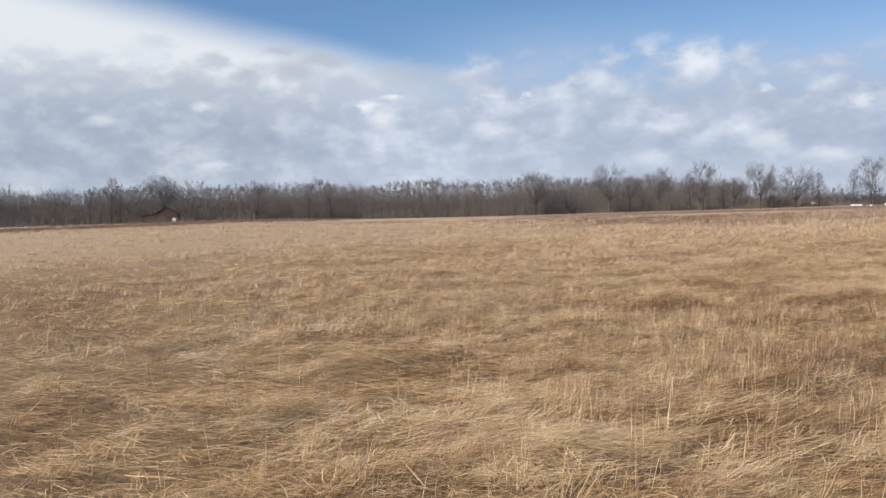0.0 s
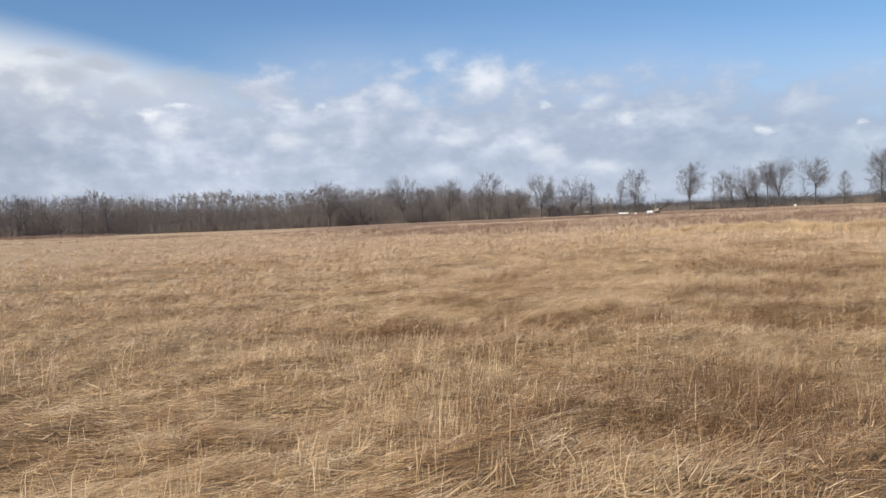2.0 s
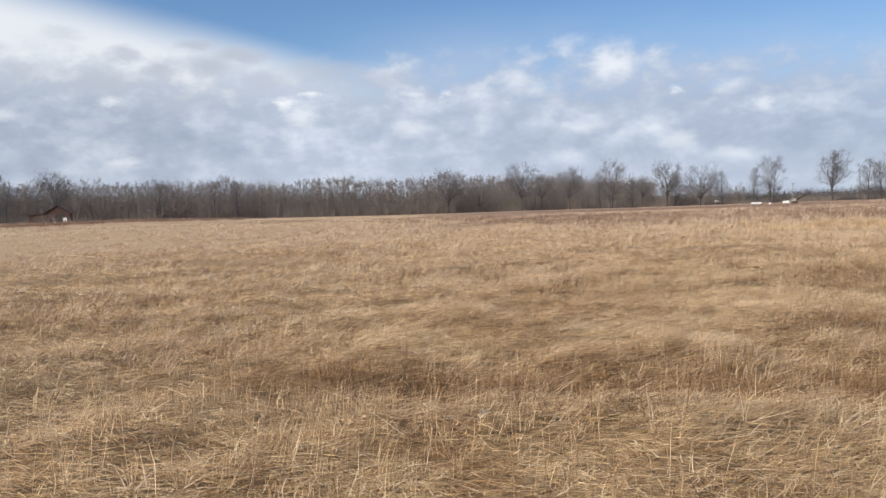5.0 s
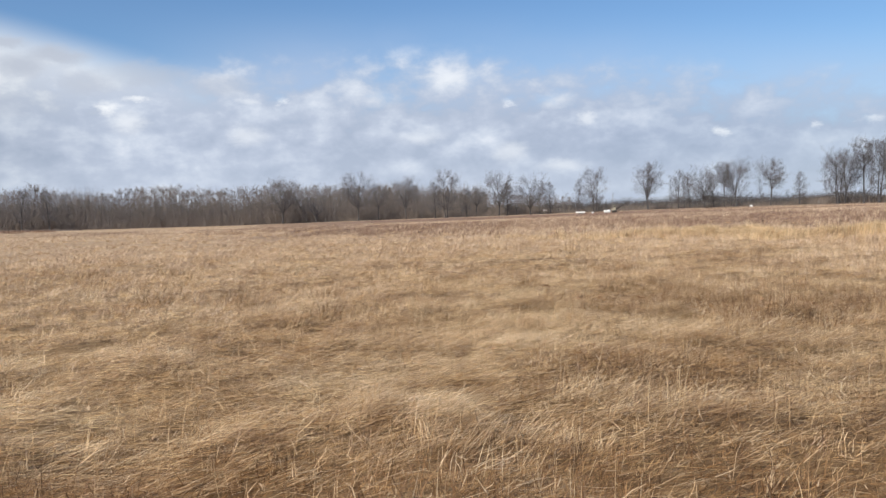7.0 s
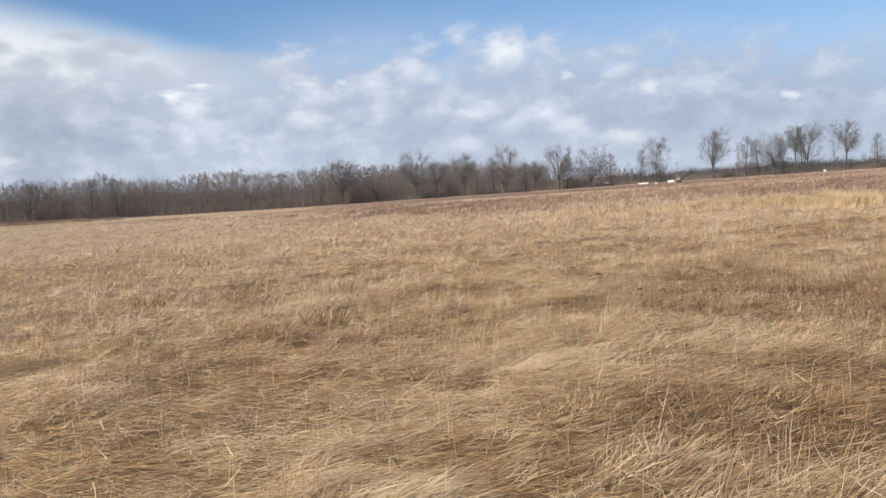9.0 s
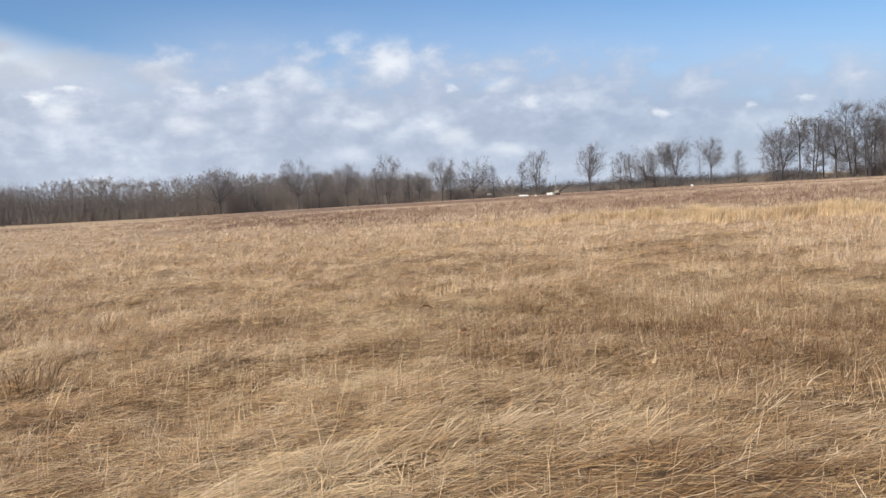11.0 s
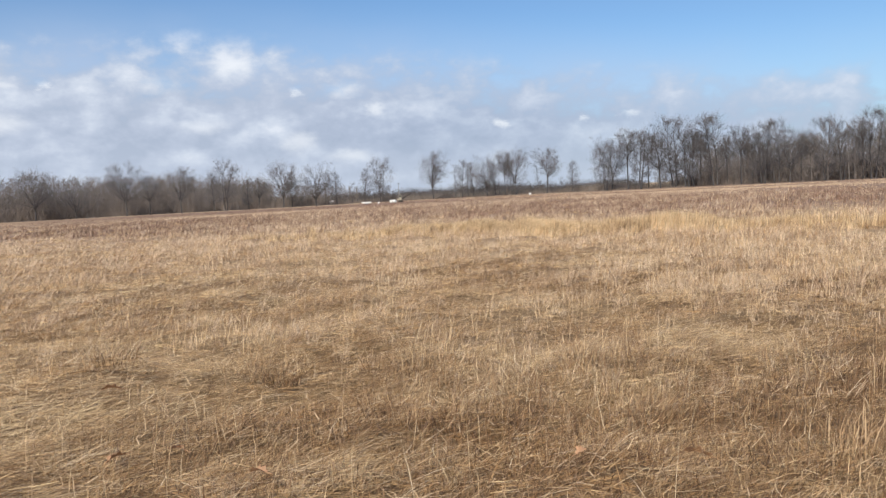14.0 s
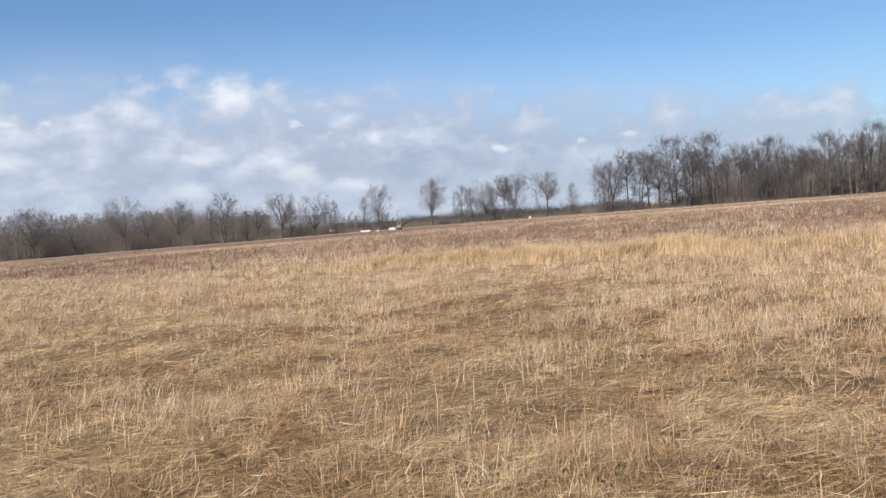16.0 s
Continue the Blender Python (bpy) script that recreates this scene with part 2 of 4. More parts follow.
YELLOW = painted("faded_yellow_paint", (0.40, 0.36, 0.27), (0.26, 0.22, 0.16), 0.5)
STEEL = painted("dark_steel", (0.045, 0.043, 0.042), (0.10, 0.07, 0.05), 0.55, 0.4)
RUBBER = painted("rubber", (0.03, 0.03, 0.03), (0.09, 0.08, 0.07), 0.85)
GLASS = painted("tinted_glass", (0.03, 0.035, 0.04), (0.05, 0.05, 0.05), 0.12, 0.0, 0.1)
RUST_ROOF = painted("rusty_roof_metal", (0.085, 0.055, 0.046), (0.12, 0.074, 0.058), 0.75, 0.2, 0.6)
RED_BOARD = painted("weathered_red_board", (0.085, 0.05, 0.041), (0.11, 0.072, 0.06), 0.85, 0.0, 0.6)

# ---------------------------------------------------------------- mesh helpers
rng = np.random.default_rng(7)


def tri_mesh(name, verts, tris):
    me = bpy.data.meshes.new(name)
    verts, tris = np.ascontiguousarray(verts, np.float32), np.ascontiguousarray(tris, np.int32)
    me.vertices.add(len(verts))
    me.vertices.foreach_set("co", verts.ravel())
    me.loops.add(3 * len(tris))
    me.loops.foreach_set("vertex_index", tris.ravel())
    me.polygons.add(len(tris))
    me.polygons.foreach_set("loop_start", np.arange(0, 3 * len(tris), 3, dtype=np.int32))
    me.update(calc_edges=True)
    return me


def thing(name, label, category, group="", kind="", at=None, mesh=None, mat=None):
    ob = new(name, mesh)
    if mat:
        mesh.materials.append(mat)
    if at is not None:
        ob.matrix_basis = at
    return tagged(ob, label, category, group, kind)


def part(name, shape, mat, parent, label=""):
    """Links a bmesh or a mesh as one object under a thing or a part."""
    if isinstance(shape, bmesh.types.BMesh):
        me = bpy.data.meshes.new(name)
        shape.to_mesh(me)
        shape.free()
    else:
        me = shape
    me.materials.append(mat)
    ob = new(name, me)
    ob.parent = parent
    return tagged(ob, label)


def box(size, at=(0, 0, 0), bevel=0.03, turn=(0, 0, 0), taper=1.0):
    bm = bmesh.new()
    bmesh.ops.create_cube(bm, size=1)
    for v in bm.verts:
        if v.co.z > 0:
            v.co.x *= taper
            v.co.y *= taper
    bmesh.ops.transform(bm, matrix=pose(*at, *turn) @ Matrix.Diagonal((*size, 1)), verts=bm.verts)
    if bevel:
        bmesh.ops.bevel(bm, geom=bm.edges[:], offset=bevel, segments=2, affect="EDGES")
    return bm


def drum(radius, length, at=(0, 0, 0), turn=(0, 0, 0), sides=20, bevel=0.03, top=None):
    bm = bmesh.new()
    bmesh.ops.create_cone(bm, cap_ends=True, segments=sides, radius1=radius, radius2=radius if top is None else top, depth=length)
    if bevel:
        rims = [e for e in bm.edges if abs(e.verts[0].co.z - e.verts[1].co.z) < 1e-5]
        bmesh.ops.bevel(bm, geom=rims, offset=bevel, segments=2, affect="EDGES")
    bmesh.ops.transform(bm, matrix=pose(*at, *turn), verts=bm.verts)
    return bm


# ---------------------------------------------------------------- ground
LATTICE = rng.random((512, 512))


def vnoise(x, y, scale, shift=0):
    """Smooth random field in 0..1, cells of 1/scale metres."""
    u, v = np.asarray(x) * scale + 37.7 + shift * 17.3, np.asarray(y) * scale + 91.3 + shift * 7.9
    iu, iv = np.floor(u).astype(int), np.floor(v).astype(int)
    a, b = u - iu, v - iv
    a, b = a * a * (3 - 2 * a), b * b * (3 - 2 * b)
    g = lambda i, j: LATTICE[i % 512, j % 512]
    return (g(iu, iv) * (1 - a) + g(iu + 1, iv) * a) * (1 - b) + (g(iu, iv + 1) * (1 - a) + g(iu + 1, iv + 1) * a) * b


# lie of the land at the field's far edge: azimuth, metres above the near meadow
EDGE_AZ = [-75, -62, -45, -33, -28, -22, -3, 5, 10, 15, 30]
EDGE_Z = [-0.5, -0.45, -0.40, -0.40, -0.6, -0.85, -1.0, -0.6, 0.1, 0.6, 0.6]


def rut(x, y):
    """0..1: a shallow old wheel rut that crosses the meadow, with brown short growth in it."""
    off = np.abs(0.281 * x + 0.96 * y - 11.2 + 0.5 * (vnoise(x, y, 0.5, 44) - 0.5))
    return np.clip(1.3 - off / 0.65, 0, 1) * np.clip((x - 1.2) / 1.2, 0, 1) * np.clip((9.4 - x) / 1.2, 0, 1)


def land(x, y):
    """Height of the ground."""
    x, y = np.asarray(x, float), np.asarray(y, float)
    r, az = np.hypot(x, y), np.degrees(np.arctan2(-x, y))
    s = np.clip((r - 50) / 220, 0, 1)
    far = np.interp(az, EDGE_AZ, EDGE_Z) * s * s * (3 - 2 * s)
    near = np.clip(1 - r / 150, 0, 1)
    low = np.clip((r - 60) / 120, 0, 1)
    return far + 0.165 * (1 - low * low * (3 - 2 * low)) - 0.08 * rut(x, y) + near * (0.16 * (vnoise(x, y, 0.45) - 0.5) + 0.19 * (vnoise(x, y, 1.15, 1) - 0.5) + 0.13 * (vnoise(x, y, 2.6, 2) - 0.5))


def spaced(centre, reach, fine_to, step, grow):
    """Grid lines, close together near the centre and ever wider outwards."""
    out, at = [0.0], 0.0
    while at < reach:
        step = step if at < fine_to else step * grow
        at += step
        out.append(at)
    half = np.array(out)
    return centre + np.concatenate([-half[:0:-1], half])


gx, gy = spaced(9, 4500, 14, 0.30, 1.09), spaced(15, 4500, 15, 0.30, 1.09)
mx, my = np.meshgrid(gx, gy)
gv = np.stack([mx.ravel(), my.ravel(), land(mx, my).ravel() - 0.055 * np.clip(1 - np.hypot(mx - 9, my - 15).ravel() / 60, 0, 1)], -1)
ids = np.arange(len(gv)).reshape(mx.shape)
quads = np.stack([ids[:-1, :-1], ids[:-1, 1:], ids[1:, 1:], ids[1:, :-1]], -1).reshape(-1, 4)
soil, sn, sp = material("meadow_soil", 0.95)
where = sn.node("ShaderNodeTexCoord").outputs["Object"]
laid = sn.vec("MULTIPLY", where, (0.5, 1.6, 1.0))
litter = sn.noise(laid, 14.0, 6.0, 0.7)
tint = sn.ramp(litter, [(0.25, (0.11, 0.068, 0.036)), (0.5, (0.29, 0.195, 0.105)), (0.75, (0.52, 0.375, 0.22))])
tint = sn.mix(sn.ease(sn.noise(where, 0.19, 5.0, 0.6), 0.38, 0.66, 0.0, 0.6), tint, (0.62, 0.50, 0.42), "MULTIPLY")
thatch = sn.ease(sn.vec("LENGTH", sn.vec("SUBTRACT", where, (6.0, 8.0, 0.0))), 14.0, 38.0, 0.0, 0.75)
tint = sn.mix(thatch, tint, sn.mix(sn.math("MULTIPLY", sn.math("ADD", litter, sn.noise(sn.vec("MULTIPLY", where, (0.5, 1.0, 1.0)), 0.35, 6.0, 0.7)), 0.5), (0.25, 0.172, 0.105), (0.66, 0.485, 0.32)))
# mown strips far out: distance from the start of the path
axis = sn.vec("DOT_PRODUCT", where, (0.62, 0.78, 0.0))
wavy = sn.math("ADD", axis, sn.math("MULTIPLY", sn.noise(where, 0.02, 3.0), 40.0))
strip = sn.math("MULTIPLY", sn.ease(wavy, 172.0, 182.0), sn.ease(wavy, 198.0, 188.0))
strip2 = sn.ease(wavy, 275.0, 290.0)
weedy = sn.math("MULTIPLY", sn.ease(wavy, 55.0, 85.0), sn.ease(wavy, 285.0, 275.0))
wp = sn.node("ShaderNodeSeparateXYZ")
sn.put(wp.inputs[0], where)
weedy = sn.math("MULTIPLY", weedy, sn.ease(sn.math("DIVIDE", wp.outputs[0], sn.math("MAXIMUM", wp.outputs[1], 20.0)), 0.0, 0.25))
tint = sn.mix(weedy, tint, sn.mix(litter, (0.18, 0.118, 0.083), (0.36, 0.245, 0.175)))
tint = sn.mix(sn.math("MAXIMUM", strip, strip2), tint, sn.mix(litter, (0.42, 0.31, 0.19), (0.62, 0.47, 0.31)))
sn.put(sp.inputs["Base Color"], tint)
bump = sn.node("ShaderNodeBump")
bump.inputs["Strength"].default_value, bump.inputs["Distance"].default_value = 0.8, 0.05
sn.put(bump.inputs["Height"], litter)
sn.put(sp.inputs["Normal"], bump.outputs[0])
gmesh = tri_mesh("ground", gv, np.concatenate([quads[:, [0, 1, 2]], quads[:, [0, 2, 3]]]))
thing("ground", "dry winter meadow soil under brown matted grass litter", "ground", kind="structure", mesh=gmesh, mat=soil)

# ---------------------------------------------------------------- grass


def blades(x, y, z, length, toward, tilt, bend, half, curl=None):
    """Tapered, bent blades: foot, heading in plan, tilt from upright at the foot and further bend of the tip, in radians."""
    n = len(x)
    foot = np.stack([x, y, z], -1)
    d = np.stack([np.cos(toward), np.sin(toward), np.zeros(n)], -1)
    up = np.array([0.0, 0.0, 1.0])
    on = toward if curl is None else toward + curl
    e = np.stack([np.cos(on), np.sin(on), np.zeros(n)], -1)
    step = lambda w, t: w * np.sin(t)[:, None] + up * np.cos(t)[:, None]
    mid = foot + step(d, tilt) * (0.5 * length)[:, None]
    tip = mid + step(e, tilt + bend) * (0.5 * length)[:, None]
    spin = toward + np.pi / 2 + rng.normal(0, 0.7, n)
    side = np.stack([np.cos(spin), np.sin(spin), np.zeros(n)], -1) * half[:, None]
    verts = np.stack([foot - side, foot + side, mid - 0.85 * side, mid + 0.85 * side, tip], 1).reshape(-1, 3)
    k = 5 * np.arange(n)[:, None]
    tris = (k[:, :, None] + np.array([[0, 1, 3], [0, 3, 2], [2, 3, 4]])[None]).reshape(-1, 3)
    return verts, tris


def joined(pieces):
    off, vs, ts = 0, [], []
    for v, t in pieces:
        vs.append(v)
        ts.append(t + off)
        off += len(v)
    return np.concatenate(vs), np.concatenate(ts)


def fan(n, near, far, power=1.0):
    """Places spread fan-wise ahead of the footpath, thinning with distance: x, y and the distance."""
    s = rng.random(n) ** 1.15 * 1.06 - 0.03
    az = np.radians(-2 - 31 * s + rng.uniform(-36, 36, n))
    r = near * (far / near) ** (rng.random(n) ** power)
    x, y = 10.8 * s - r * np.sin(az), 13.3 * s + r * np.cos(az)
    u = np.clip((10.8 * x + 13.3 * y) / 293.5, 0, 1)
    return x, y, np.maximum(np.hypot(x - 10.8 * u, y - 13.3 * u), 3.0)


def splinters(x, y, z, length, toward, tilt, half):
    """The simplest blades: one long thin triangle each."""
    n = len(x)
    foot = np.stack([x, y, z], -1)
    tip = foot + length[:, None] * np.stack([np.cos(toward) * np.sin(tilt), np.sin(toward) * np.sin(tilt), np.cos(tilt)], -1)
    spin = toward + np.pi / 2 + rng.normal(0, 0.5, n)
    side = np.stack([np.cos(spin), np.sin(spin), rng.normal(0, 0.3, n)], -1) * half[:, None]
    return np.stack([foot - side, foot + side, tip], 1).reshape(-1, 3), np.arange(3 * n).reshape(-1, 3)


def laid(x, y):
    """The way in which the wind has laid the grass at a place."""
    return WIND + 0.8 * (vnoise(x, y, 0.33, 8) - 0.5) + 0.6 * (vnoise(x, y, 1.0, 9) - 0.5)


def worn(x, y):
    """0..1: browner patches of the meadow, where little stands."""
    late = 1.35 - np.hypot(x - 13.4, y - 16.2) / 4.0
    early = 1.3 - np.hypot(x - 4.9, y - 6.8) / 3.0
    mid = 1.2 - np.hypot(x - 9.2, y - 11.3) / 2.4
    return np.clip(np.maximum(np.maximum(late, early), np.maximum(mid, 1.15 * rut(x, y))), 0, 1)


def erect(x, y):
    """0..1: how far the grass still stands, from the laid meadow to the upright growth further along the path."""
    return np.clip((x - 0.35 * y - 1.0) / 6.0 + 0.7 * (vnoise(x, y, 0.25, 27) - 0.5), 0, 1)


def combed(x, y):
    """0..1: the stretch where the wind has laid the long grass flat and straight."""
    near = np.minimum(np.hypot(x + 0.2, y - 6.2) / 3.3, np.hypot((x - 6.2) * 0.8, y - 12.8) / 3.9)
    return np.clip(1.5 - near + 0.8 * (vnoise(x, y, 0.5, 18) - 0.5), 0, 1)


def beside(n, reach):
    """Places all round the footpath itself."""
    s, a, r = rng.random(n) * 1.04 - 0.02, rng.random(n) * 6.283, reach * np.sqrt(rng.random(n))
    return 10.8 * s + r * np.cos(a), 13.3 * s + r * np.sin(a), np.full(n, 7.0)


def litter_layer(n, near, far):
    """Short broken straw lying every way on the ground."""
    x, y, r = fan(n, near, far) if near else beside(n, far)
    toward = laid(x, y) + rng.normal(0, 0.85, n) * (1 - 0.65 * combed(x, y)) + np.pi * (rng.random(n) < 0.4)
    z = land(x, y) + rng.random(n) ** 2 * 0.05
    return splinters(x, y, z, 0.07 + 0.26 * rng.random(n) ** 1.5, toward, np.clip(rng.normal(1.52, 0.11, n), 0.8, 1.64), 0.0011 + 0.00022 * r)


def swaths(n, near, far, per, simple=False):
    """Wisps of long grass, each laid over in one sweep."""
    x, y, r = fan(n, near, far)
    keep = vnoise(x, y, 0.7, 5) + 0.5 * vnoise(x, y, 2.3, 6) > 0.30 + 0.55 * rng.random(n) + 0.16 * worn(x, y)
    x, y, r = x[keep], y[keep], r[keep]
    way_on = laid(x, y) + rng.normal(0, 0.35, len(x)) + np.where(rng.random(len(x)) < 0.25, rng.normal(0, 1.4, len(x)), 0)
    size, lift = 0.10 + 0.26 * rng.random(len(x)) ** 1.7, np.clip(rng.normal(1.50, 0.08, len(x)), 1.2, 1.58)
    i = np.repeat(np.arange(len(x)), per)
    m = len(i)
    along, across = rng.normal(0, 0.08, m), rng.normal(0, 0.06, m) * (1 + 0.03 * r[i])
    c, k = np.cos(way_on)[i], np.sin(way_on)[i]
    bx, by = x[i] + along * c - across * k, y[i] + along * k + across * c
    toward = way_on[i] + rng.normal(0, 0.55, m) * (1 - 0.6 * combed(x, y))[i]
    z = land(bx, by) + 0.015 + rng.random(m) * 0.09
    long, tilt = size[i] * rng.uniform(0.55, 1.15, m), np.clip(lift[i] + rng.normal(0, 0.09, m), 0.9, 1.63)
    half = (0.0010 + 0.00018 * r[i]) * rng.uniform(0.5, 1.6, m)
    if simple:
        return splinters(bx, by, z, long, toward, np.clip(tilt + 0.12, 0, 1.55), half * 1.25)
    return blades(bx, by, z, long, toward, tilt, rng.normal(0.06, 0.10, m), half, rng.normal(0, 0.3, m))


def tufts(n, near, far, per, low, high, want=0.5, soft=0.3, upright=0.30, spread=0.05, simple=False, comb=0.55):
    x, y, r = fan(n, near, far) if near else beside(n, far)
    lush = 0.6 * vnoise(x, y, 0.30, 11) + 0.4 * vnoise(x, y, 0.85, 12) - 0.22 * worn(x, y) - 0.10 * combed(x, y)
    keep = lush > want + soft * (rng.random(n) - 0.5)
    x, y, r, lush = x[keep], y[keep], r[keep], lush[keep]
    n = len(x)
    tall = (low + (high - low) * np.clip((lush - want) * 2.2 + 0.35, 0, 1)) * rng.uniform(0.7, 1.25, n)
    lean = WIND + 0.5 + rng.normal(0, 0.8, n)
    i = np.repeat(np.arange(n), per)
    m = len(i)
    a, q = rng.random(m) * 6.283, np.sqrt(rng.random(m)) * (spread + 0.004 * r[i])
    bx, by = x[i] + q * np.cos(a), y[i] + q * np.sin(a)
    toward = np.where(rng.random(m) < comb, lean[i] + rng.normal(0, 0.4, m), a)
    z, long, tilt = land(bx, by) - 0.01, tall[i] * rng.uniform(0.4, 1.1, m), np.abs(rng.normal(upright, 0.24, m)) + 0.32 * (1 - erect(x, y))[i]
    half = 0.0009 + 0.00018 * r[i]
    if simple:
        return splinters(bx, by, z, long, toward, tilt + 0.12, half * 1.3)
    return blades(bx, by, z, long, toward, tilt, np.abs(rng.normal(0.3, 0.32, m)), half, rng.normal(0, 0.5, m))


def stalks(n, near, far):
    """Single pale stems that stand out of the mat, some of them broken over."""
    x, y, r = fan(n, near, far)
    broken = rng.random(n) < 0.25
    return blades(x, y, land(x, y) - 0.01, 0.08 + 0.36 * rng.random(n) ** 1.8, WIND + rng.normal(0, 1.3, n), np.abs(rng.normal(0.22, 0.22, n)),
                  np.where(broken, rng.uniform(0.8, 1.9, n), np.abs(rng.normal(0.12, 0.1, n))), 0.0010 + 0.00013 * r, rng.normal(0, 0.3, n))


def sheaves(n, near, far):
    """Loose bunches of pale stems that stand together, leaning one way."""
    x, y, r = fan(n, near, far)
    keep = 0.6 * vnoise(x, y, 0.4, 14) + 0.4 * vnoise(x, y, 1.3, 15) > 0.36 + 0.30 * rng.random(n) + 0.22 * worn(x, y) + 0.06 * combed(x, y)
    x, y, r = x[keep], y[keep], r[keep]
    n = len(x)
    lean, tall, tilt = WIND + 0.4 + rng.normal(0, 0.9, n), 0.12 + 0.26 * rng.random(n) ** 1.5, np.abs(rng.normal(0.28, 0.18, n))
    i = np.repeat(np.arange(n), rng.integers(3, 10, n))
    m = len(i)
    bx, by = x[i] + rng.normal(0, 0.05, m), y[i] + rng.normal(0, 0.05, m)
    broken = rng.random(m) < 0.15
    return blades(bx, by, land(bx, by) - 0.01, tall[i] * rng.uniform(0.4, 1.15, m), lean[i] + rng.normal(0, 0.45, m), np.abs(tilt[i] + rng.normal(0, 0.13, m)),
                  np.where(broken, rng.uniform(0.8, 1.9, m), rng.normal(0.12, 0.14, m)), 0.0012 + 0.00013 * r[i], rng.normal(0, 0.4, m))


def locks(n, near, far, per=13):
    """Flat locks of long pale grass, lying side by side where the wind has combed them."""
    x, y, r = fan(n, near, far)
    keep = rng.random(n) < (0.12 + 0.88 * combed(x, y)) * (1 - 0.85 * worn(x, y))
    x, y, r = x[keep], y[keep], r[keep]
    n = len(x)
    way_on, size = laid(x, y) * 0.8 + rng.normal(0, 0.22, n) + np.where(rng.random(n) < 0.15, 0.7, 0.0), 0.16 + 0.34 * rng.random(n) ** 1.4
    i = np.repeat(np.arange(n), per)
    m = len(i)
    c, k, across, along = np.cos(way_on)[i], np.sin(way_on)[i], rng.normal(0, 0.035, m), rng.normal(0, 0.07, m)
    bx, by = x[i] + along * c - across * k, y[i] + along * k + across * c
    return blades(bx, by, land(bx, by) + 0.02 + 0.06 * rng.random(m), size[i] * rng.uniform(0.5, 1.15, m), way_on[i] + rng.normal(0, 0.13, m), np.clip(rng.normal(1.36, 0.10, m), 0.9, 1.6),
                  rng.normal(0.24, 0.10, m), (0.0012 + 0.00018 * r[i]) * rng.uniform(0.5, 1.5, m), rng.normal(0, 0.18, m))


def fallen(n, near, far):
    """Long pale stalks lying on top of the mat."""
    x, y, r = fan(n, near, far)
    return blades(x, y, land(x, y) + 0.05 + 0.07 * rng.random(n), 0.08 + 0.28 * rng.random(n) ** 1.8, laid(x, y) + rng.normal(0, 0.85, n) + np.pi * (rng.random(n) < 0.3),
                  np.clip(rng.normal(1.47, 0.13, n), 0.9, 1.6), rng.normal(0.05, 0.12, n), (0.0019 + 0.00015 * r) * rng.uniform(0.6, 1.5, n), rng.normal(0, 0.25, n))


def forb_patch(n, x0, y0, reach):
    """A patch of brown withered stems."""
    i = np.repeat(np.arange(n), 9)
    cx, cy = x0 + rng.normal(0, reach * 0.6, n), y0 + rng.normal(0, reach * 0.5, n)
    m = len(i)
    x, y = cx[i] + rng.normal(0, 0.07, m), cy[i] + rng.normal(0, 0.07, m)
    return blades(x, y, land(x, y), rng.uniform(0.06, 0.26, m), rng.random(m) * 6.283, np.abs(rng.normal(0.75, 0.45, m)), rng.normal(0.3, 0.4, m), rng.uniform(0.001, 0.0026, m), rng.normal(0, 0.5, m))


v, t = joined([litter_layer(60000, 0, 7.0), litter_layer(180000, 3.0, 14), litter_layer(60000, 13, 40), swaths(11000, 3.2, 12, 15), swaths(10000, 11, 32, 18, True), swaths(7000, 30, 90, 14, True)])
thing("matted_straw", "pale tan dry grass lying matted and windblown over the meadow", "grass", kind="stuff", mesh=tri_mesh("matted_straw", v, t), mat=STRAW)
v, t = joined([tufts(6500, 0, 7.0, 9, 0.07, 0.22, want=0.42, soft=0.6, upright=0.75, spread=0.05, simple=True), tufts(9500, 3.3, 15, 11, 0.07, 0.22, want=0.40, soft=0.6, upright=0.72, spread=0.04, comb=0.85, simple=True), tufts(4200, 3.4, 13, 16, 0.12, 0.34, want=0.54, upright=0.55, spread=0.04, comb=0.88), tufts(5000, 12, 34, 13, 0.14, 0.36, want=0.50, upright=0.55, comb=0.85, simple=True), stalks(2500, 3.3, 14)])
v2, t2 = joined([tufts(21000, 8.5, 34, 11, 0.10, 0.27, want=0.24, soft=0.5, upright=0.5, simple=True), tufts(26000, 26, 130, 8, 0.12, 0.44, want=0.42, soft=0.26, upright=0.5, simple=True)])
far_v, far_t = tufts(12000, 105, 285, 5, 0.16, 0.36, want=0.2, soft=0.5, upright=0.5, spread=0.6, simple=True)
tri = far_v.reshape(-1, 3, 3)
brown = tri[:, 0, 0] > 0.10 * tri[:, 0, 1] + 14 * (vnoise(tri[:, 0, 0], tri[:, 0, 1], 0.05, 33) - 0.5)      # weeds take over to the right of the pale meadow
brown |= (np.hypot(tri[:, 0, 0], tri[:, 0, 1]) < 205) & (vnoise(tri[:, 0, 0], tri[:, 0, 1], 0.08, 34) > 0.34)
v2, t2 = joined([(v2, t2), (tri[~brown].reshape(-1, 3), np.arange(3 * (~brown).sum()).reshape(-1, 3))])
far_weeds = tri[brown].reshape(-1, 3), np.arange(3 * brown.sum()).reshape(-1, 3)
v4, t4 = joined([locks(5200, 3.2, 16), sheaves(4300, 3.3, 15), sheaves(2600, 14, 36), stalks(5500, 3.3, 14), stalks(3500, 13, 40), fallen(17000, 3.2, 16), fallen(4500, 15, 40)])
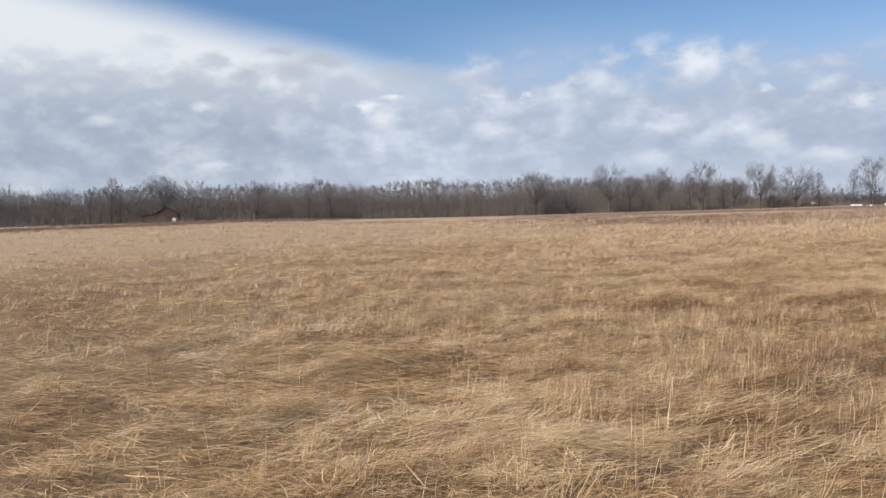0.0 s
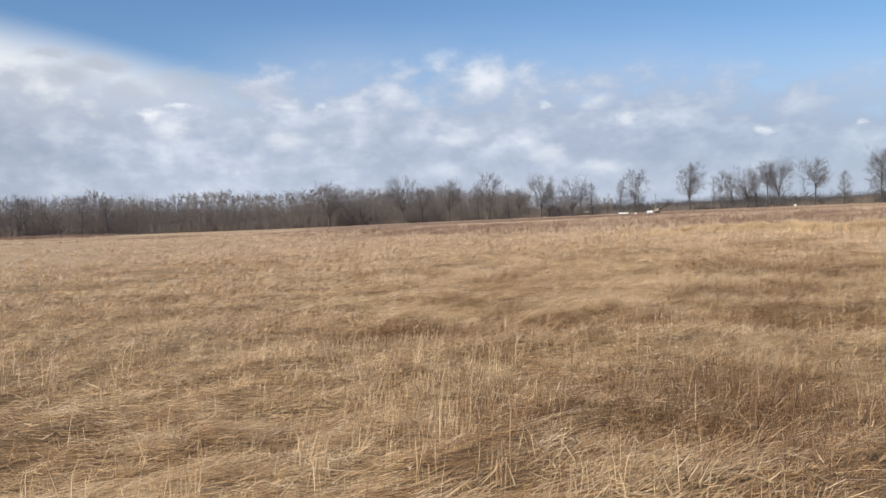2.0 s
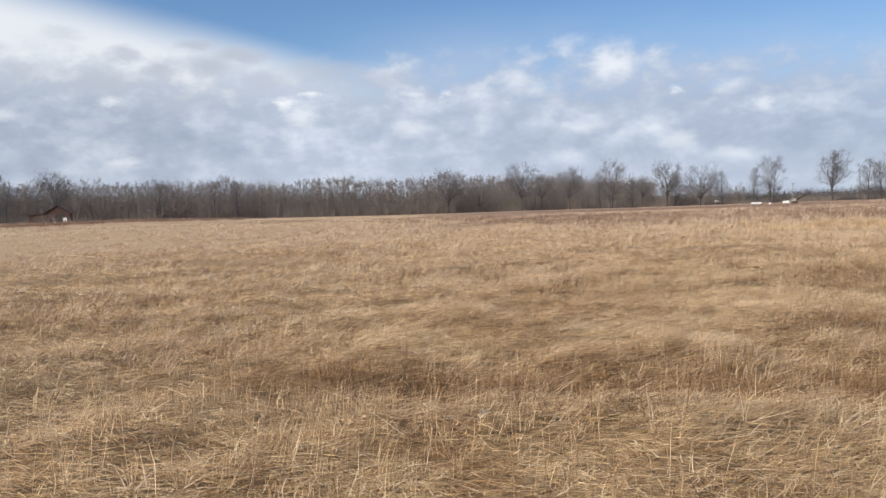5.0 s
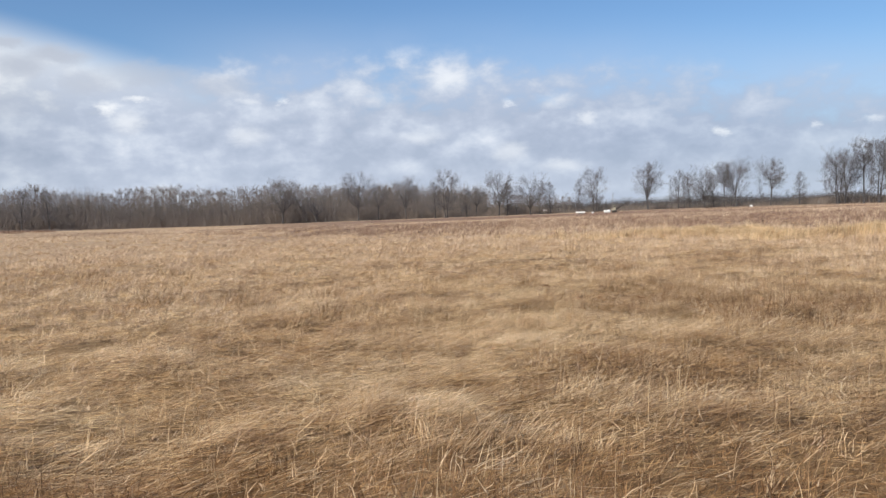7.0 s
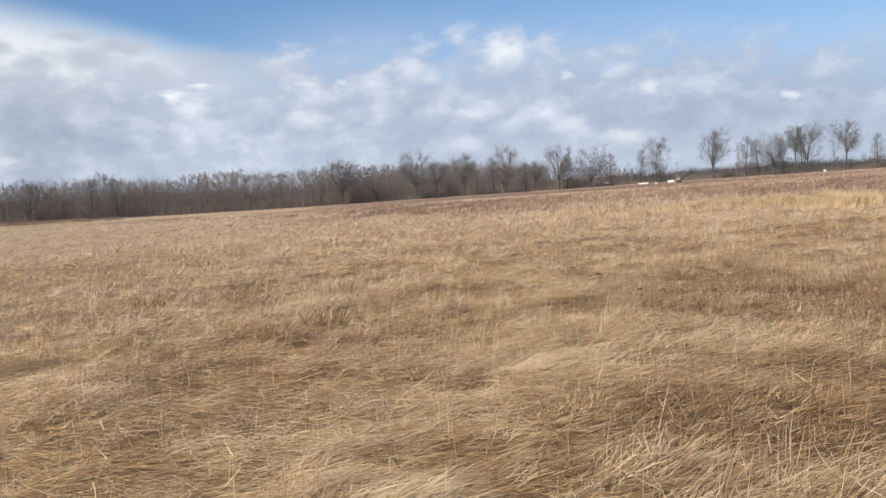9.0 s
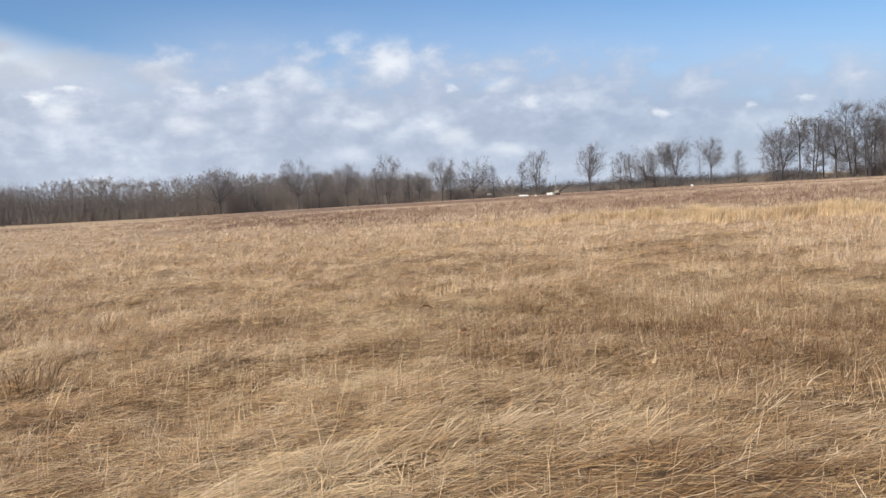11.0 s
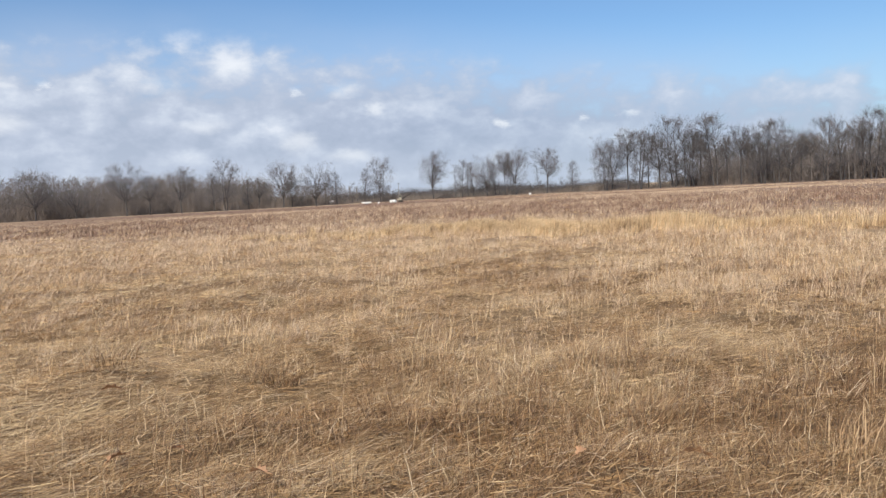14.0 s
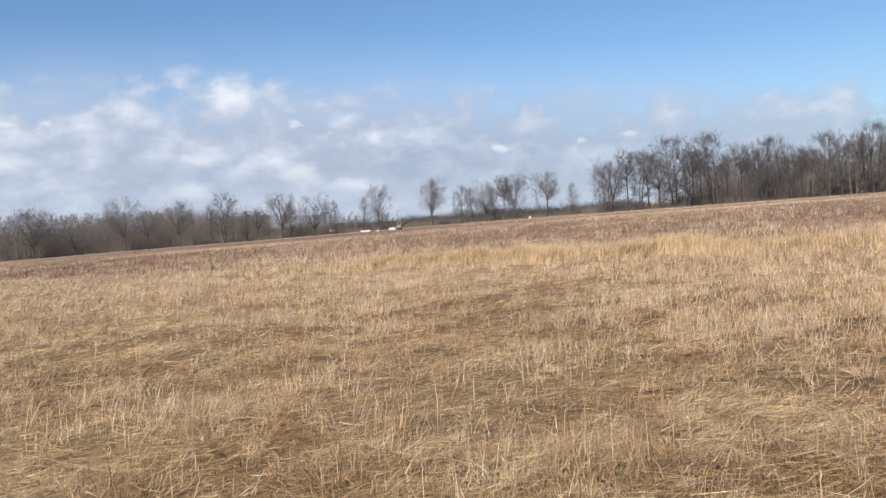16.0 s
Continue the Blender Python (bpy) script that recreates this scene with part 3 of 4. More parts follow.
v3, t3 = joined([tufts(3600, 3.6, 34, 11, 0.08, 0.30, want=0.57, soft=0.14, upright=0.5, spread=0.10),
                 forb_patch(1300, 12.6, 15.0, 2.6), forb_patch(600, 14.8, 14.6, 1.8), forb_patch(300, 11.4, 16.6, 1.6), forb_patch(1300, 4.5, 6.3, 1.6), forb_patch(300, 7.0, 9.5, 1.0), forb_patch(300, 5.2, 9.8, 0.8), forb_patch(260, 3.4, 10.4, 0.8), forb_patch(130, 8.6, 11.3, 1.2)])
thing("bleached_grass", "pale bleached dry grass over the far meadow", "grass", kind="stuff", mesh=tri_mesh("bleached_grass", v2, t2), mat=BLEACHED)
thing("pale_stalks", "single pale straw stalks lying and standing in the mat", "grass", kind="stuff", mesh=tri_mesh("pale_stalks", v4, t4), mat=STALK)
thing("dead_forbs", "low patches of dark brown dead forbs in the straw", "weeds", kind="stuff", mesh=tri_mesh("dead_forbs", v3, t3), mat=FORB)
thing("meadow_grass", "tufts of dry tan grass standing and leaning in the wind", "grass", kind="stuff", mesh=tri_mesh("meadow_grass", v, t), mat=TUFT)


def band(n, along, depth, per, low, high, half, spread, fade=0.0):
    """Tufts along a line of the plan (points of a polyline), depth metres beyond it."""
    pts = np.array(along, float)
    seg = np.hypot(*np.diff(pts, axis=0).T)
    at = rng.random(n) * seg.sum()
    far = np.concatenate([[0], np.cumsum(seg)])
    x, y = np.interp(at, far, pts[:, 0]), np.interp(at, far, pts[:, 1])
    push = rng.random(n) ** 1.3 * depth - rng.random(n) ** 2.5 * 0.42 * depth
    r = np.hypot(x - 6, y - 7)
    x, y = x + push * (x - 6) / r, y + push * (y - 7) / r
    keep = 0.75 * vnoise(x, y, 0.35, 21) + 0.75 * vnoise(x, y, 0.95, 22) > 0.30 + 0.4 * rng.random(n) + fade * np.abs(2 * at / seg.sum() - 1) ** 2 * rng.uniform(0.6, 1.4, n)
    x, y = x[keep], y[keep]
    i = np.repeat(np.arange(len(x)), per)
    m = len(i)
    a, q = rng.random(m) * 6.283, np.sqrt(rng.random(m)) * spread
    bx, by = x[i] + q * np.cos(a), y[i] + q * np.sin(a)
    tall = (low + (high - low) * (0.5 * vnoise(x, y, 0.5, 23) + 0.7 * vnoise(x, y, 0.95, 22) - 0.1))[i] * rng.uniform(0.55, 1.1, m)
    return splinters(bx, by, land(bx, by) - 0.01, tall, WIND + rng.normal(0, 0.7, m), np.abs(rng.normal(0.28, 0.18, m)), np.full(m, half))


v, t = joined([band(8500, [(21.0, 41.0), (23.0, 36.8), (25.2, 32.6), (26.4, 28.9), (27.2, 26.2), (28.2, 23.6), (29.6, 20.4), (32.0, 16.0)], 2.1, 18, 0.14, 0.62, 0.008, 0.11, 0.85),
               band(600, [(18.5, 43.0), (21.4, 37.2), (24.4, 31.0), (26.6, 25.0)], 2.0, 9, 0.2, 0.36, 0.008, 0.16, 0.3)])
thing("golden_grass", "band of tall golden dry grass standing in the meadow", "grass", kind="stuff", mesh=tri_mesh("golden_grass", v, t), mat=GOLD)
v, t = joined([band(13000, [(4, 88), (23, 62), (39, 53), (46, 42), (56, 25), (66, 12)], 50.0, 9, 0.16, 0.40, 0.022, 0.6, 1.0), far_weeds,
               band(3600, [(-82, 126), (-68, 158), (-50, 198), (-30, 232)], 62.0, 8, 0.30, 0.62, 0.04, 0.9, 0.3)])
thing("brown_weeds", "stand of reddish brown dead weeds across the far meadow", "weeds", kind="stuff", mesh=tri_mesh("brown_weeds", v, t), mat=WEED)

# pale strips of uncut grass across the far meadow: the azimuths and the distance from the late path
for ends, far, deep, count in [((-31, -64), 184, 12, 2600), ((-40, -64), 122, 7, 2400), ((-10, -26), 112, 6, 1200)]:
    line = [(8.7 + far * heading(a)[0], 11.1 + far * heading(a)[1]) for a in np.linspace(*ends, 8)]
    v, t = band(count, line, deep, 9, 0.22, 0.42, 0.024, 0.6, 0.6)
    thing("pale_grass_strip", "strip of pale bleached grass standing across the far meadow", "grass", kind="stuff", mesh=tri_mesh("pale_grass_strip", v, t), mat=BLEACHED)

# ---------------------------------------------------------------- trees


def slivers(feet, heads, half, rnd):
    """Twigs as long thin triangles."""
    d = heads - feet
    side = np.cross(d, rnd.normal(0, 1, d.shape))
    side = side / (np.linalg.norm(side, axis=1, keepdims=True) + 1e-9) * half
    v = np.stack([feet - side, feet + side, heads], 1).reshape(-1, 3)
    return v, np.arange(len(v)).reshape(-1, 3)


def march(p, d, length, steps, rnd, up, wobble):
    """Grows many branches at once: their nodes (branch, step, xyz) and the way at each node."""
    nodes, ways = [p], [d]
    for _ in range(steps):
        d = d + rnd.normal(0, wobble, d.shape) + np.array([0, 0, up])
        d = d / np.linalg.norm(d, axis=1, keepdims=True)
        p = p + d * (length / steps)[:, None]
        nodes.append(p), ways.append(d)
    return np.stack(nodes, 1), np.stack(ways, 1)


def off_side(nodes, ways, count, angle, rnd, first=0.2):
    """Where side shoots leave branches: branch index, place on it (0..1), foot and way."""
    n, m = nodes.shape[0], nodes.shape[1] - 1
    i = np.repeat(np.arange(n), count)
    f = first + (0.98 - first) * (np.tile(np.arange(count), n) + rnd.random(n * count)) / count
    k = np.minimum((f * m).astype(int), m - 1)
    foot = nodes[i, k] + (nodes[i, k + 1] - nodes[i, k]) * (f * m - k)[:, None]
    way = ways[i, k + 1]
    across = np.cross(way, rnd.normal(0, 1, way.shape))
    across = across / (np.linalg.norm(across, axis=1, keepdims=True) + 1e-9)
    a = angle * rnd.uniform(0.65, 1.3, len(i))
    way = way * np.cos(a)[:, None] + across * np.sin(a)[:, None]
    return i, f, foot, way


def grow(seed, tall=15.0, base=0.22, wide=0.30, leaders=1, fork=0.30, stems=1, crest=0.8, limbs=15, forks=9, shoots=6, twigs=4, girth=0.019, sprig=0.0108, long=1.35, lite=False):
    """A bare broadleaf tree: trunk, ascending limbs that fill a domed crown, branches, shoots and a haze of fine twigs.
    base: the crown's foot, wide: its half width, fork: where the trunk parts into leaders, all as shares of the height; crest > 1 sets the broadest part higher."""
    rnd = np.random.default_rng(seed)
    heavy, feet, heads, widths = [], [], [], []

    def lay(nodes, r0, r1, sides):
        """Branches as wood with so many sides, or as thin slivers (0)."""
        m = nodes.shape[1] - 1
        for k in range(m):
            a, b = r0 + (r1 - r0) * k / m, r0 + (r1 - r0) * (k + 1) / m
            if sides:
                heavy.append(staves(nodes[:, k], nodes[:, k + 1], a, b, sides))
            else:
                feet.append(nodes[:, k]), heads.append(nodes[:, k + 1] + (nodes[:, k + 1] - nodes[:, k]) * 0.25), widths.append(np.maximum(a, sprig))

    lines, dirs, radii = [], [], []
    for s in range(stems):
        b = s * 6.283 / stems + rnd.random()
        spread = 0.0 if stems == 1 else 0.03 * tall
        foot = np.array([[spread * math.cos(b), spread * math.sin(b), -0.3]])
        tilt = np.array([[0.10 * math.cos(b) * (stems > 1), 0.10 * math.sin(b) * (stems > 1), 1.0]])
        thick = girth * tall * (1.0 if stems == 1 else 0.7)
        if leaders == 1:
            n, w = march(foot, tilt, np.array([tall * (0.98 if s == 0 else rnd.uniform(0.82, 0.95))]), 12, rnd, 0.05, 0.035)
            lay(n, np.array([thick]), np.array([0.02]), 4 if lite else 6)
            lines.append(n), dirs.append(w), radii.append(thick)
        else:
            n, w = march(foot, tilt, np.array([fork * tall + 0.3]), 4, rnd, 0.05, 0.03)
            lay(n, np.array([thick]), np.array([thick * 0.85]), 4 if lite else 6)
            c = rnd.random() * 6.283 + np.arange(leaders) * 6.283 / leaders + rnd.normal(0, 0.25, leaders)
            lean = rnd.uniform(0.3, 0.75, leaders) * wide * 2.0
            lean[0] *= 0.25
            way = np.stack([np.cos(c) * lean, np.sin(c) * lean, np.ones(leaders)], -1)
            way = way / np.linalg.norm(way, axis=1, keepdims=True)
            size = (1 - fork) * tall * rnd.uniform(0.84, 0.98, leaders) * (1 - 0.34 * lean / lean.max())
            n, w = march(np.repeat(n[:, -1], leaders, 0), way, size, 9, rnd, 0.06, 0.05)
            lay(n, np.full(leaders, thick * 0.7), np.full(leaders, 0.025), 4 if lite else 5)
            for q in range(leaders):
                lines.append(n[q:q + 1]), dirs.append(w[q:q + 1]), radii.append(thick * 0.62)
    # limbs: lower ones reach out, upper ones steeply up, all ending in the dome
    each = max(3, limbs // len(lines))
    p1, d1, l1, r1 = [], [], [], []
    for n, w, thick in zip(lines, dirs, radii):
        first = max(0.08, base if n[0, 0, 2] < 0.1 * tall else 0.08)
        _, f, foot, _ = off_side(n, w, each, 0.5, rnd, first)
        low = first + (f - first) ** 1.4 / (0.98 - first) ** 0.4
        foot = np.stack([np.interp(low, np.linspace(0, 1, n.shape[1]), n[0, :, k]) for k in range(3)], -1)
        f = low
        x = np.clip((foot[:, 2] / tall - base) / (1 - base), 0, 1)
        theta = np.radians(70 - 46 * x) * rnd.uniform(0.75, 1.2, each)
        out = np.arctan2(foot[:, 1], foot[:, 0]) if len(lines) > 1 else np.zeros(each)
        turn = np.arange(each) * 2.4 + rnd.random(each) if len(lines) == 1 else out + rnd.uniform(-2.2, 2.2, each)
        way = np.stack([np.sin(theta) * np.cos(turn), np.sin(theta) * np.sin(turn), np.cos(theta)], -1)
        dome = wide * tall * np.sin(np.pi * (0.06 + 0.88 * np.clip(x + 0.12, 0, 1)) ** crest) ** 0.65
        gap = np.maximum(dome - 0.45 * np.hypot(foot[:, 0], foot[:, 1]), 0.10 * tall)
        size = np.minimum(gap / np.sin(theta), 0.95 * (1.02 * tall - foot[:, 2]) / np.cos(theta)) * rnd.uniform(0.72, 1.12, each)
        p1.append(foot), d1.append(way), l1.append(np.maximum(size, 0.05 * tall)), r1.append(np.maximum(thick * (1 - 0.7 * f) * 0.62, 0.06 if not lite else 0.03))
    p1, d1, l1, r1 = (np.concatenate(a) for a in (p1, d1, l1, r1))
    n1, w1 = march(p1, d1, l1, 5, rnd, 0.05, 0.07)
    lay(n1, r1, np.full(len(r1), 0.012), 3 if lite else 4)
    i, f, foot, way = off_side(n1, w1, forks, 0.80, rnd, 0.15)
    full = rnd.random(len(i)) < 0.25 + l1[i] / np.percentile(l1, 80)      # short limbs bear fewer branches
    i, f, foot, way = i[full], f[full], foot[full], way[full]
    l2 = (l1[i] * 0.62 * (1 - 0.62 * f) + 0.03 * tall) * rnd.uniform(0.7, 1.2, len(i))
    n2, w2 = march(foot, way, l2, 3, rnd, 0.07, 0.09)
    lay(n2, np.maximum(r1[i] * 0.45 * (1 - 0.6 * f), 0.018), np.full(len(i), 0.008), 0)
    i, f, foot, way = off_side(n2, w2, shoots, 0.75, rnd, 0.12)
    l3 = (l2[i] * 0.50 * (1 - 0.5 * f) + 0.022 * tall) * rnd.uniform(0.7, 1.2, len(i))
    n3, w3 = march(foot, way, l3, 2, rnd, 0.08, 0.10)
    lay(n3, np.full(len(i), sprig * 1.15), np.full(len(i), sprig), 0)
    for n, w, count in ((n3, w3, twigs), (n2, w2, twigs)):
        i, f, foot, way = off_side(n, w, count, 0.55, rnd, 0.1)
        way = way + np.array([0, 0, 0.15])
        feet.append(foot), heads.append(foot + way * long * rnd.uniform(0.35, 1.15, (len(i), 1))), widths.append(np.full(len(i), sprig))
    twig = slivers(np.concatenate(feet), np.concatenate(heads), np.concatenate(widths)[:, None], rnd)
    fit = tall / np.percentile(twig[0][:, 2], 99.85)
    wood = joined(heavy)
    return (wood[0] * fit, wood[1]), (twig[0] * fit, twig[1])


def staves(p, q, r0, r1, n):
    """Tapered lengths of wood with n sides, from arrays of feet, heads and radii."""
    d = q - p
    d = d / (np.linalg.norm(d, axis=1, keepdims=True) + 1e-9)
    u = np.cross(d, (0.31, 0.94, 0.12))
    u = u / (np.linalg.norm(u, axis=1, keepdims=True) + 1e-9)
    w = np.cross(d, u)
    a = np.arange(n) * 2 * np.pi / n
    ring = np.cos(a)[None, :, None] * u[:, None] + np.sin(a)[None, :, None] * w[:, None]
    v = np.concatenate([p[:, None] + ring * r0[:, None, None], q[:, None] + ring * r1[:, None, None]], 1).reshape(-1, 3)
    k, j = np.arange(n), (np.arange(n) + 1) % n
    t = np.concatenate([np.stack([k, j, n + j], -1), np.stack([k, n + j, n + k], -1)])
    return v, (2 * n * np.arange(len(p))[:, None, None] + t[None]).reshape(-1, 3)


KINDS = {}


def bare_tree(kind, label, x, y, tall, turn, group):
    """A bare tree of one of the kinds, at its place; trees of one kind share their meshes."""
    at = pose(x, y, float(land(x, y)), 0, 0, turn) @ Matrix.Scale(tall / 15.0, 4)
    if kind in KINDS:
        ob = copy_thing(KINDS[kind], at)
        return tagged(ob, label, group=group)
    wood, crown = grow(**KIND_SHAPES[kind])
    ob = thing("bare_tree", label, "tree", group, at=at)
    part("trunk", tri_mesh("trunk", *wood), PALE_BARK if kind == "birch" else BARK, ob)
    part("crown", tri_mesh("crown", *crown), TWIG, ob)
    KINDS[kind] = ob
    return ob


KIND_SHAPES = {
    "vase": dict(seed=3, leaders=4, fork=0.26, base=0.22, wide=0.36, crest=1.05, limbs=32, forks=8),
    "oak": dict(seed=5, leaders=5, fork=0.16, base=0.14, wide=0.47, crest=0.85, limbs=40, forks=8, girth=0.022),
    "ash": dict(seed=8, leaders=2, fork=0.34, base=0.18, wide=0.35, crest=0.85, limbs=30, forks=8),
    "poplar": dict(seed=11, base=0.17, wide=0.24, crest=0.75, limbs=28, forks=6),
    "pole": dict(seed=14, base=0.28, wide=0.11, limbs=16, forks=4, shoots=3, girth=0.010),
    "clump": dict(seed=17, stems=3, base=0.18, wide=0.30, crest=0.85, limbs=36, forks=7),
    "round": dict(seed=21, leaders=3, fork=0.24, base=0.17, wide=0.40, crest=0.85, limbs=36, forks=8),
    "tall": dict(seed=29, leaders=2, fork=0.50, base=0.26, wide=0.22, crest=0.95, limbs=26, forks=6, girth=0.014),
    "pair": dict(seed=33, stems=2, base=0.22, wide=0.28, crest=0.9, limbs=34, forks=7),
    "birch": dict(seed=25, base=0.32, wide=0.12, limbs=18, forks=4, shoots=3, girth=0.010),
}
HOME, LATE = (0.0, 0.0), (8.7, 11.1)


def spot(frm, az, far):
    hx, hy = heading(az)
    return frm[0] + far * hx, frm[1] + far * hy


# sparse trees along the far edge: kind, azimuth, distance, elevation of the top, turn
EDGE_TREES = [
    ("vase", -32.1, 262, 3.09, 0), ("pole", -33.7, 268, 2.1, 40), ("poplar", -34.2, 270, 2.4, 10), ("pole", -34.6, 269, 2.5, 80), ("poplar", -35.0, 272, 2.5, 140),
    ("oak", -36.0, 264, 2.68, 20), ("poplar", -36.6, 270, 2.4, 130), ("tall", -37.3, 268, 2.87, 130), ("round", -38.1, 266, 3.05, 200), ("pole", -39.7, 268, 2.5, 150), ("ash", -40.3, 266, 2.94, 120),
    ("poplar", -42.1, 264, 2.18, 250), ("pole", -41.3, 275, 1.0, 0), ("clump", -28.3, 268, 2.88, 60), ("poplar", -27.1, 272, 2.43, 300), ("pole", -26.2, 270, 1.6, 10),
    ("poplar", -25.1, 275, 2.27, 75), ("oak", -23.6, 272, 2.75, 140), ("pole", -24.3, 276, 1.7, 15), ("round", -21.3, 275, 2.69, 15), ("poplar", -21.9, 277, 2.33, 260), ("pole", -22.6, 280, 1.6, 33),
    ("ash", -19.6, 284, 1.75, 95), ("poplar", -18.9, 282, 2.0, 70)]
for kind, az, far, el, turn in EDGE_TREES:
    x, y = spot(LATE, az, far)
    bare_tree(kind, "bare winter tree with a forked grey trunk at the field edge", x, y, 1.6 + far * math.tan(radians(el)) - float(land(x, y)), turn, "trees along the field edge")
# tall trees that stand out of the far woodland
for kind, az, far, el, turn in [("poplar", 22.9, 300, 3.39, 5), ("pole", 22.3, 302, 3.1, 15), ("poplar", 24.2, 304, 2.5, 50), ("round", 19.6, 302, 3.05, 90), ("poplar", 9.6, 304, 2.67, 40), ("poplar", 8.0, 303, 2.72, 160), ("clump", 13.2, 306, 2.47, 0),
                                ("round", -6.8, 300, 2.6, 20), ("oak", -9.1, 301, 2.1, 310), ("vase", -12.1, 296, 2.78, 260), ("ash", -13.5, 298, 2.1, 70), ("vase", -15.5, 292, 2.4, 30), ("clump", -18.4, 288, 2.85, 10), ("poplar", -17.6, 290, 2.5, 100)]:
    x, y = spot(HOME, az, far)
    bare_tree(kind, "tall bare tree rising above the grey woodland edge", x, y, 1.6 + far * math.tan(radians(el)) - float(land(x, y)), turn, "tall trees of the woodland")
# the near edge of the right-hand wood
EDGE = "clump,44.5,252,3.0 round,44.9,256,3.2 tall,46.0,250,3.93 pair,46.9,250,3.98 tall,47.4,255,3.4 ash,48.2,250,3.45 pair,49.1,252,3.68 clump,50.0,248,3.98 tall,50.4,250,3.7 tall,50.9,253,3.6 pair,51.8,248,3.75 " \
       "tall,52.6,252,3.07 tall,53.5,246,3.75 ash,54.2,250,3.2 clump,54.9,245,3.8 pair,55.7,246,3.4 round,56.5,244,3.39 tall,57.2,245,3.2 tall,57.8,244,3.2 pair,58.6,242,3.37 clump,59.6,240,3.6 birch,60.0,236,3.0 tall,60.8,240,3.78 pair,61.4,238,3.7 tall,62.4,236,3.8 clump,63.8,236,3.8"
for k, word in enumerate(EDGE.split()):
    kind, az, far, el = word.split(",")
    far = float(far)
    x, y = spot(LATE, -float(az), far)
    bare_tree(kind, "pale slender birch in front of the wood" if kind == "birch" else "bare tall tree at the edge of the wood", x, y, 1.6 + far * math.tan(radians(float(el) * np.interp(float(az), [46, 53, 56, 64], [0.98, 0.95, 0.89, 0.86]))) - float(land(x, y)), k * 67, "trees of the wood edge")
for az, far, el in [(4.5, 300, 1.3), (-4.6, 300, 1.0), (-10.4, 292, 1.2), (13.5, 303, 1.2)]:
    x, y = spot(HOME, az, far)
    bare_tree("birch", "pale slender birch in front of the wood", x, y, 1.6 + far * math.tan(radians(el)) - float(land(x, y)), az * 9, "trees of the wood edge")

# the woods themselves: a few simple forms, repeated with other sizes and turns
SIMPLE = [joined(grow(seed=40 + k, base=0.05, wide=0.20 + 0.025 * (k % 4), crest=0.7 + 0.1 * (k % 3), limbs=13, forks=4, shoots=2, twigs=3, sprig=0.046, long=1.45, girth=0.010, lite=True)) for k in range(8)]


def woodland(frm, azimuths, front, back, rows, tops, gap):
    pieces = []
    for row in range(rows):
        az = azimuths[0]
        while az < azimuths[1]:
            f = (az - azimuths[0]) / (azimuths[1] - azimuths[0])
            base = front[0] + (front[1] - front[0]) * f
            far = base + back * (row + rng.random()) / rows
            x, y = spot(frm, az, far)
            z = float(land(x, y))
            top = 1.6 + base * math.tan(radians(np.interp(az, *tops))) - z
            tall = top * rng.uniform(0.88, 1.08) * (1 + 0.30 * (vnoise(x, y, 0.06, 31) - 0.5))
            v, t = SIMPLE[rng.integers(len(SIMPLE))]
            a = rng.random() * 6.283
            turn = np.array([[math.cos(a), -math.sin(a), 0], [math.sin(a), math.cos(a), 0], [0, 0, 1]])
            pieces.append((v @ turn.T * (np.array([0.9, 0.9, 1.0]) * tall / 15) + (x, y, z), t))
            az += math.degrees(gap * rng.uniform(0.6, 1.4) / far)
    return joined(pieces)


def brush(n, frm, azimuths, front, back, low, high, half=0.05, lean=0.6):
    """Thin stems of undergrowth."""
    az = rng.uniform(*azimuths, n)
    base = front[0] + (front[1] - front[0]) * (az - azimuths[0]) / (azimuths[1] - azimuths[0])
    far = base + back * rng.random(n)
    x, y = frm[0] - far * np.sin(np.radians(az)), frm[1] + far * np.cos(np.radians(az))
    tall = rng.uniform(low, high, n) * (0.45 + 0.9 * vnoise(x, y, 0.13, 41))
    foot = np.stack([x, y, land(x, y) - 0.1], -1)
    top = foot + np.stack([rng.normal(0, lean, n) * tall, rng.normal(0, lean, n) * tall, tall], -1)
    return slivers(foot, top, half, rng)


v, t = woodland(HOME, (-27, 33), (300, 315), 36, 4, ([-27, -24, -21, -17, -14, -9, -3, 1, 6, 13, 17, 26, 33], [0.75, 1.1, 1.5, 1.85, 2.1, 2.1, 2.4, 2.45, 2.3, 2.5, 2.5, 2.3, 2.4]), 2.8)
thing("far_woodland", "dense grey-brown winter woodland behind the far meadow", "woods", kind="stuff", mesh=tri_mesh("far_woodland", v, t), mat=WOODS)
v, t = woodland(LATE, (-82, -48), (215, 252), 36, 4, ([-82, -62, -59, -57, -52, -49], [3.7, 3.3, 3.05, 2.85, 2.6, 2.0]), 3.0)
thing("near_woodland", "dense dark bare wood along the meadow's edge", "woods", kind="stuff", mesh=tri_mesh("near_woodland", v, t), mat=WOODS)
v, t = joined([brush(48000, HOME, (-25, 33), (298, 312), 35, 2.0, 6.5, 0.05), brush(20000, LATE, (-82, -49), (216, 252), 30, 2.0, 6.5, 0.045), brush(2000, LATE, (-50, -43), (248, 255), 20, 0.8, 3.0, 0.06),
               brush(14000, LATE, (-46, -18), (262, 280), 16, 0.7, 3.2, 0.035),
               # the low strip from 6 to 34 degrees is added for the shadow at the wood's foot
               brush(9000, HOME, (6, 34), (268, 284), 16, 0.25, 0.9, 0.05), brush(420, HOME, (17.6, 20.8), (271, 276), 3, 0.8, 3.4, 0.05, 0.35)])
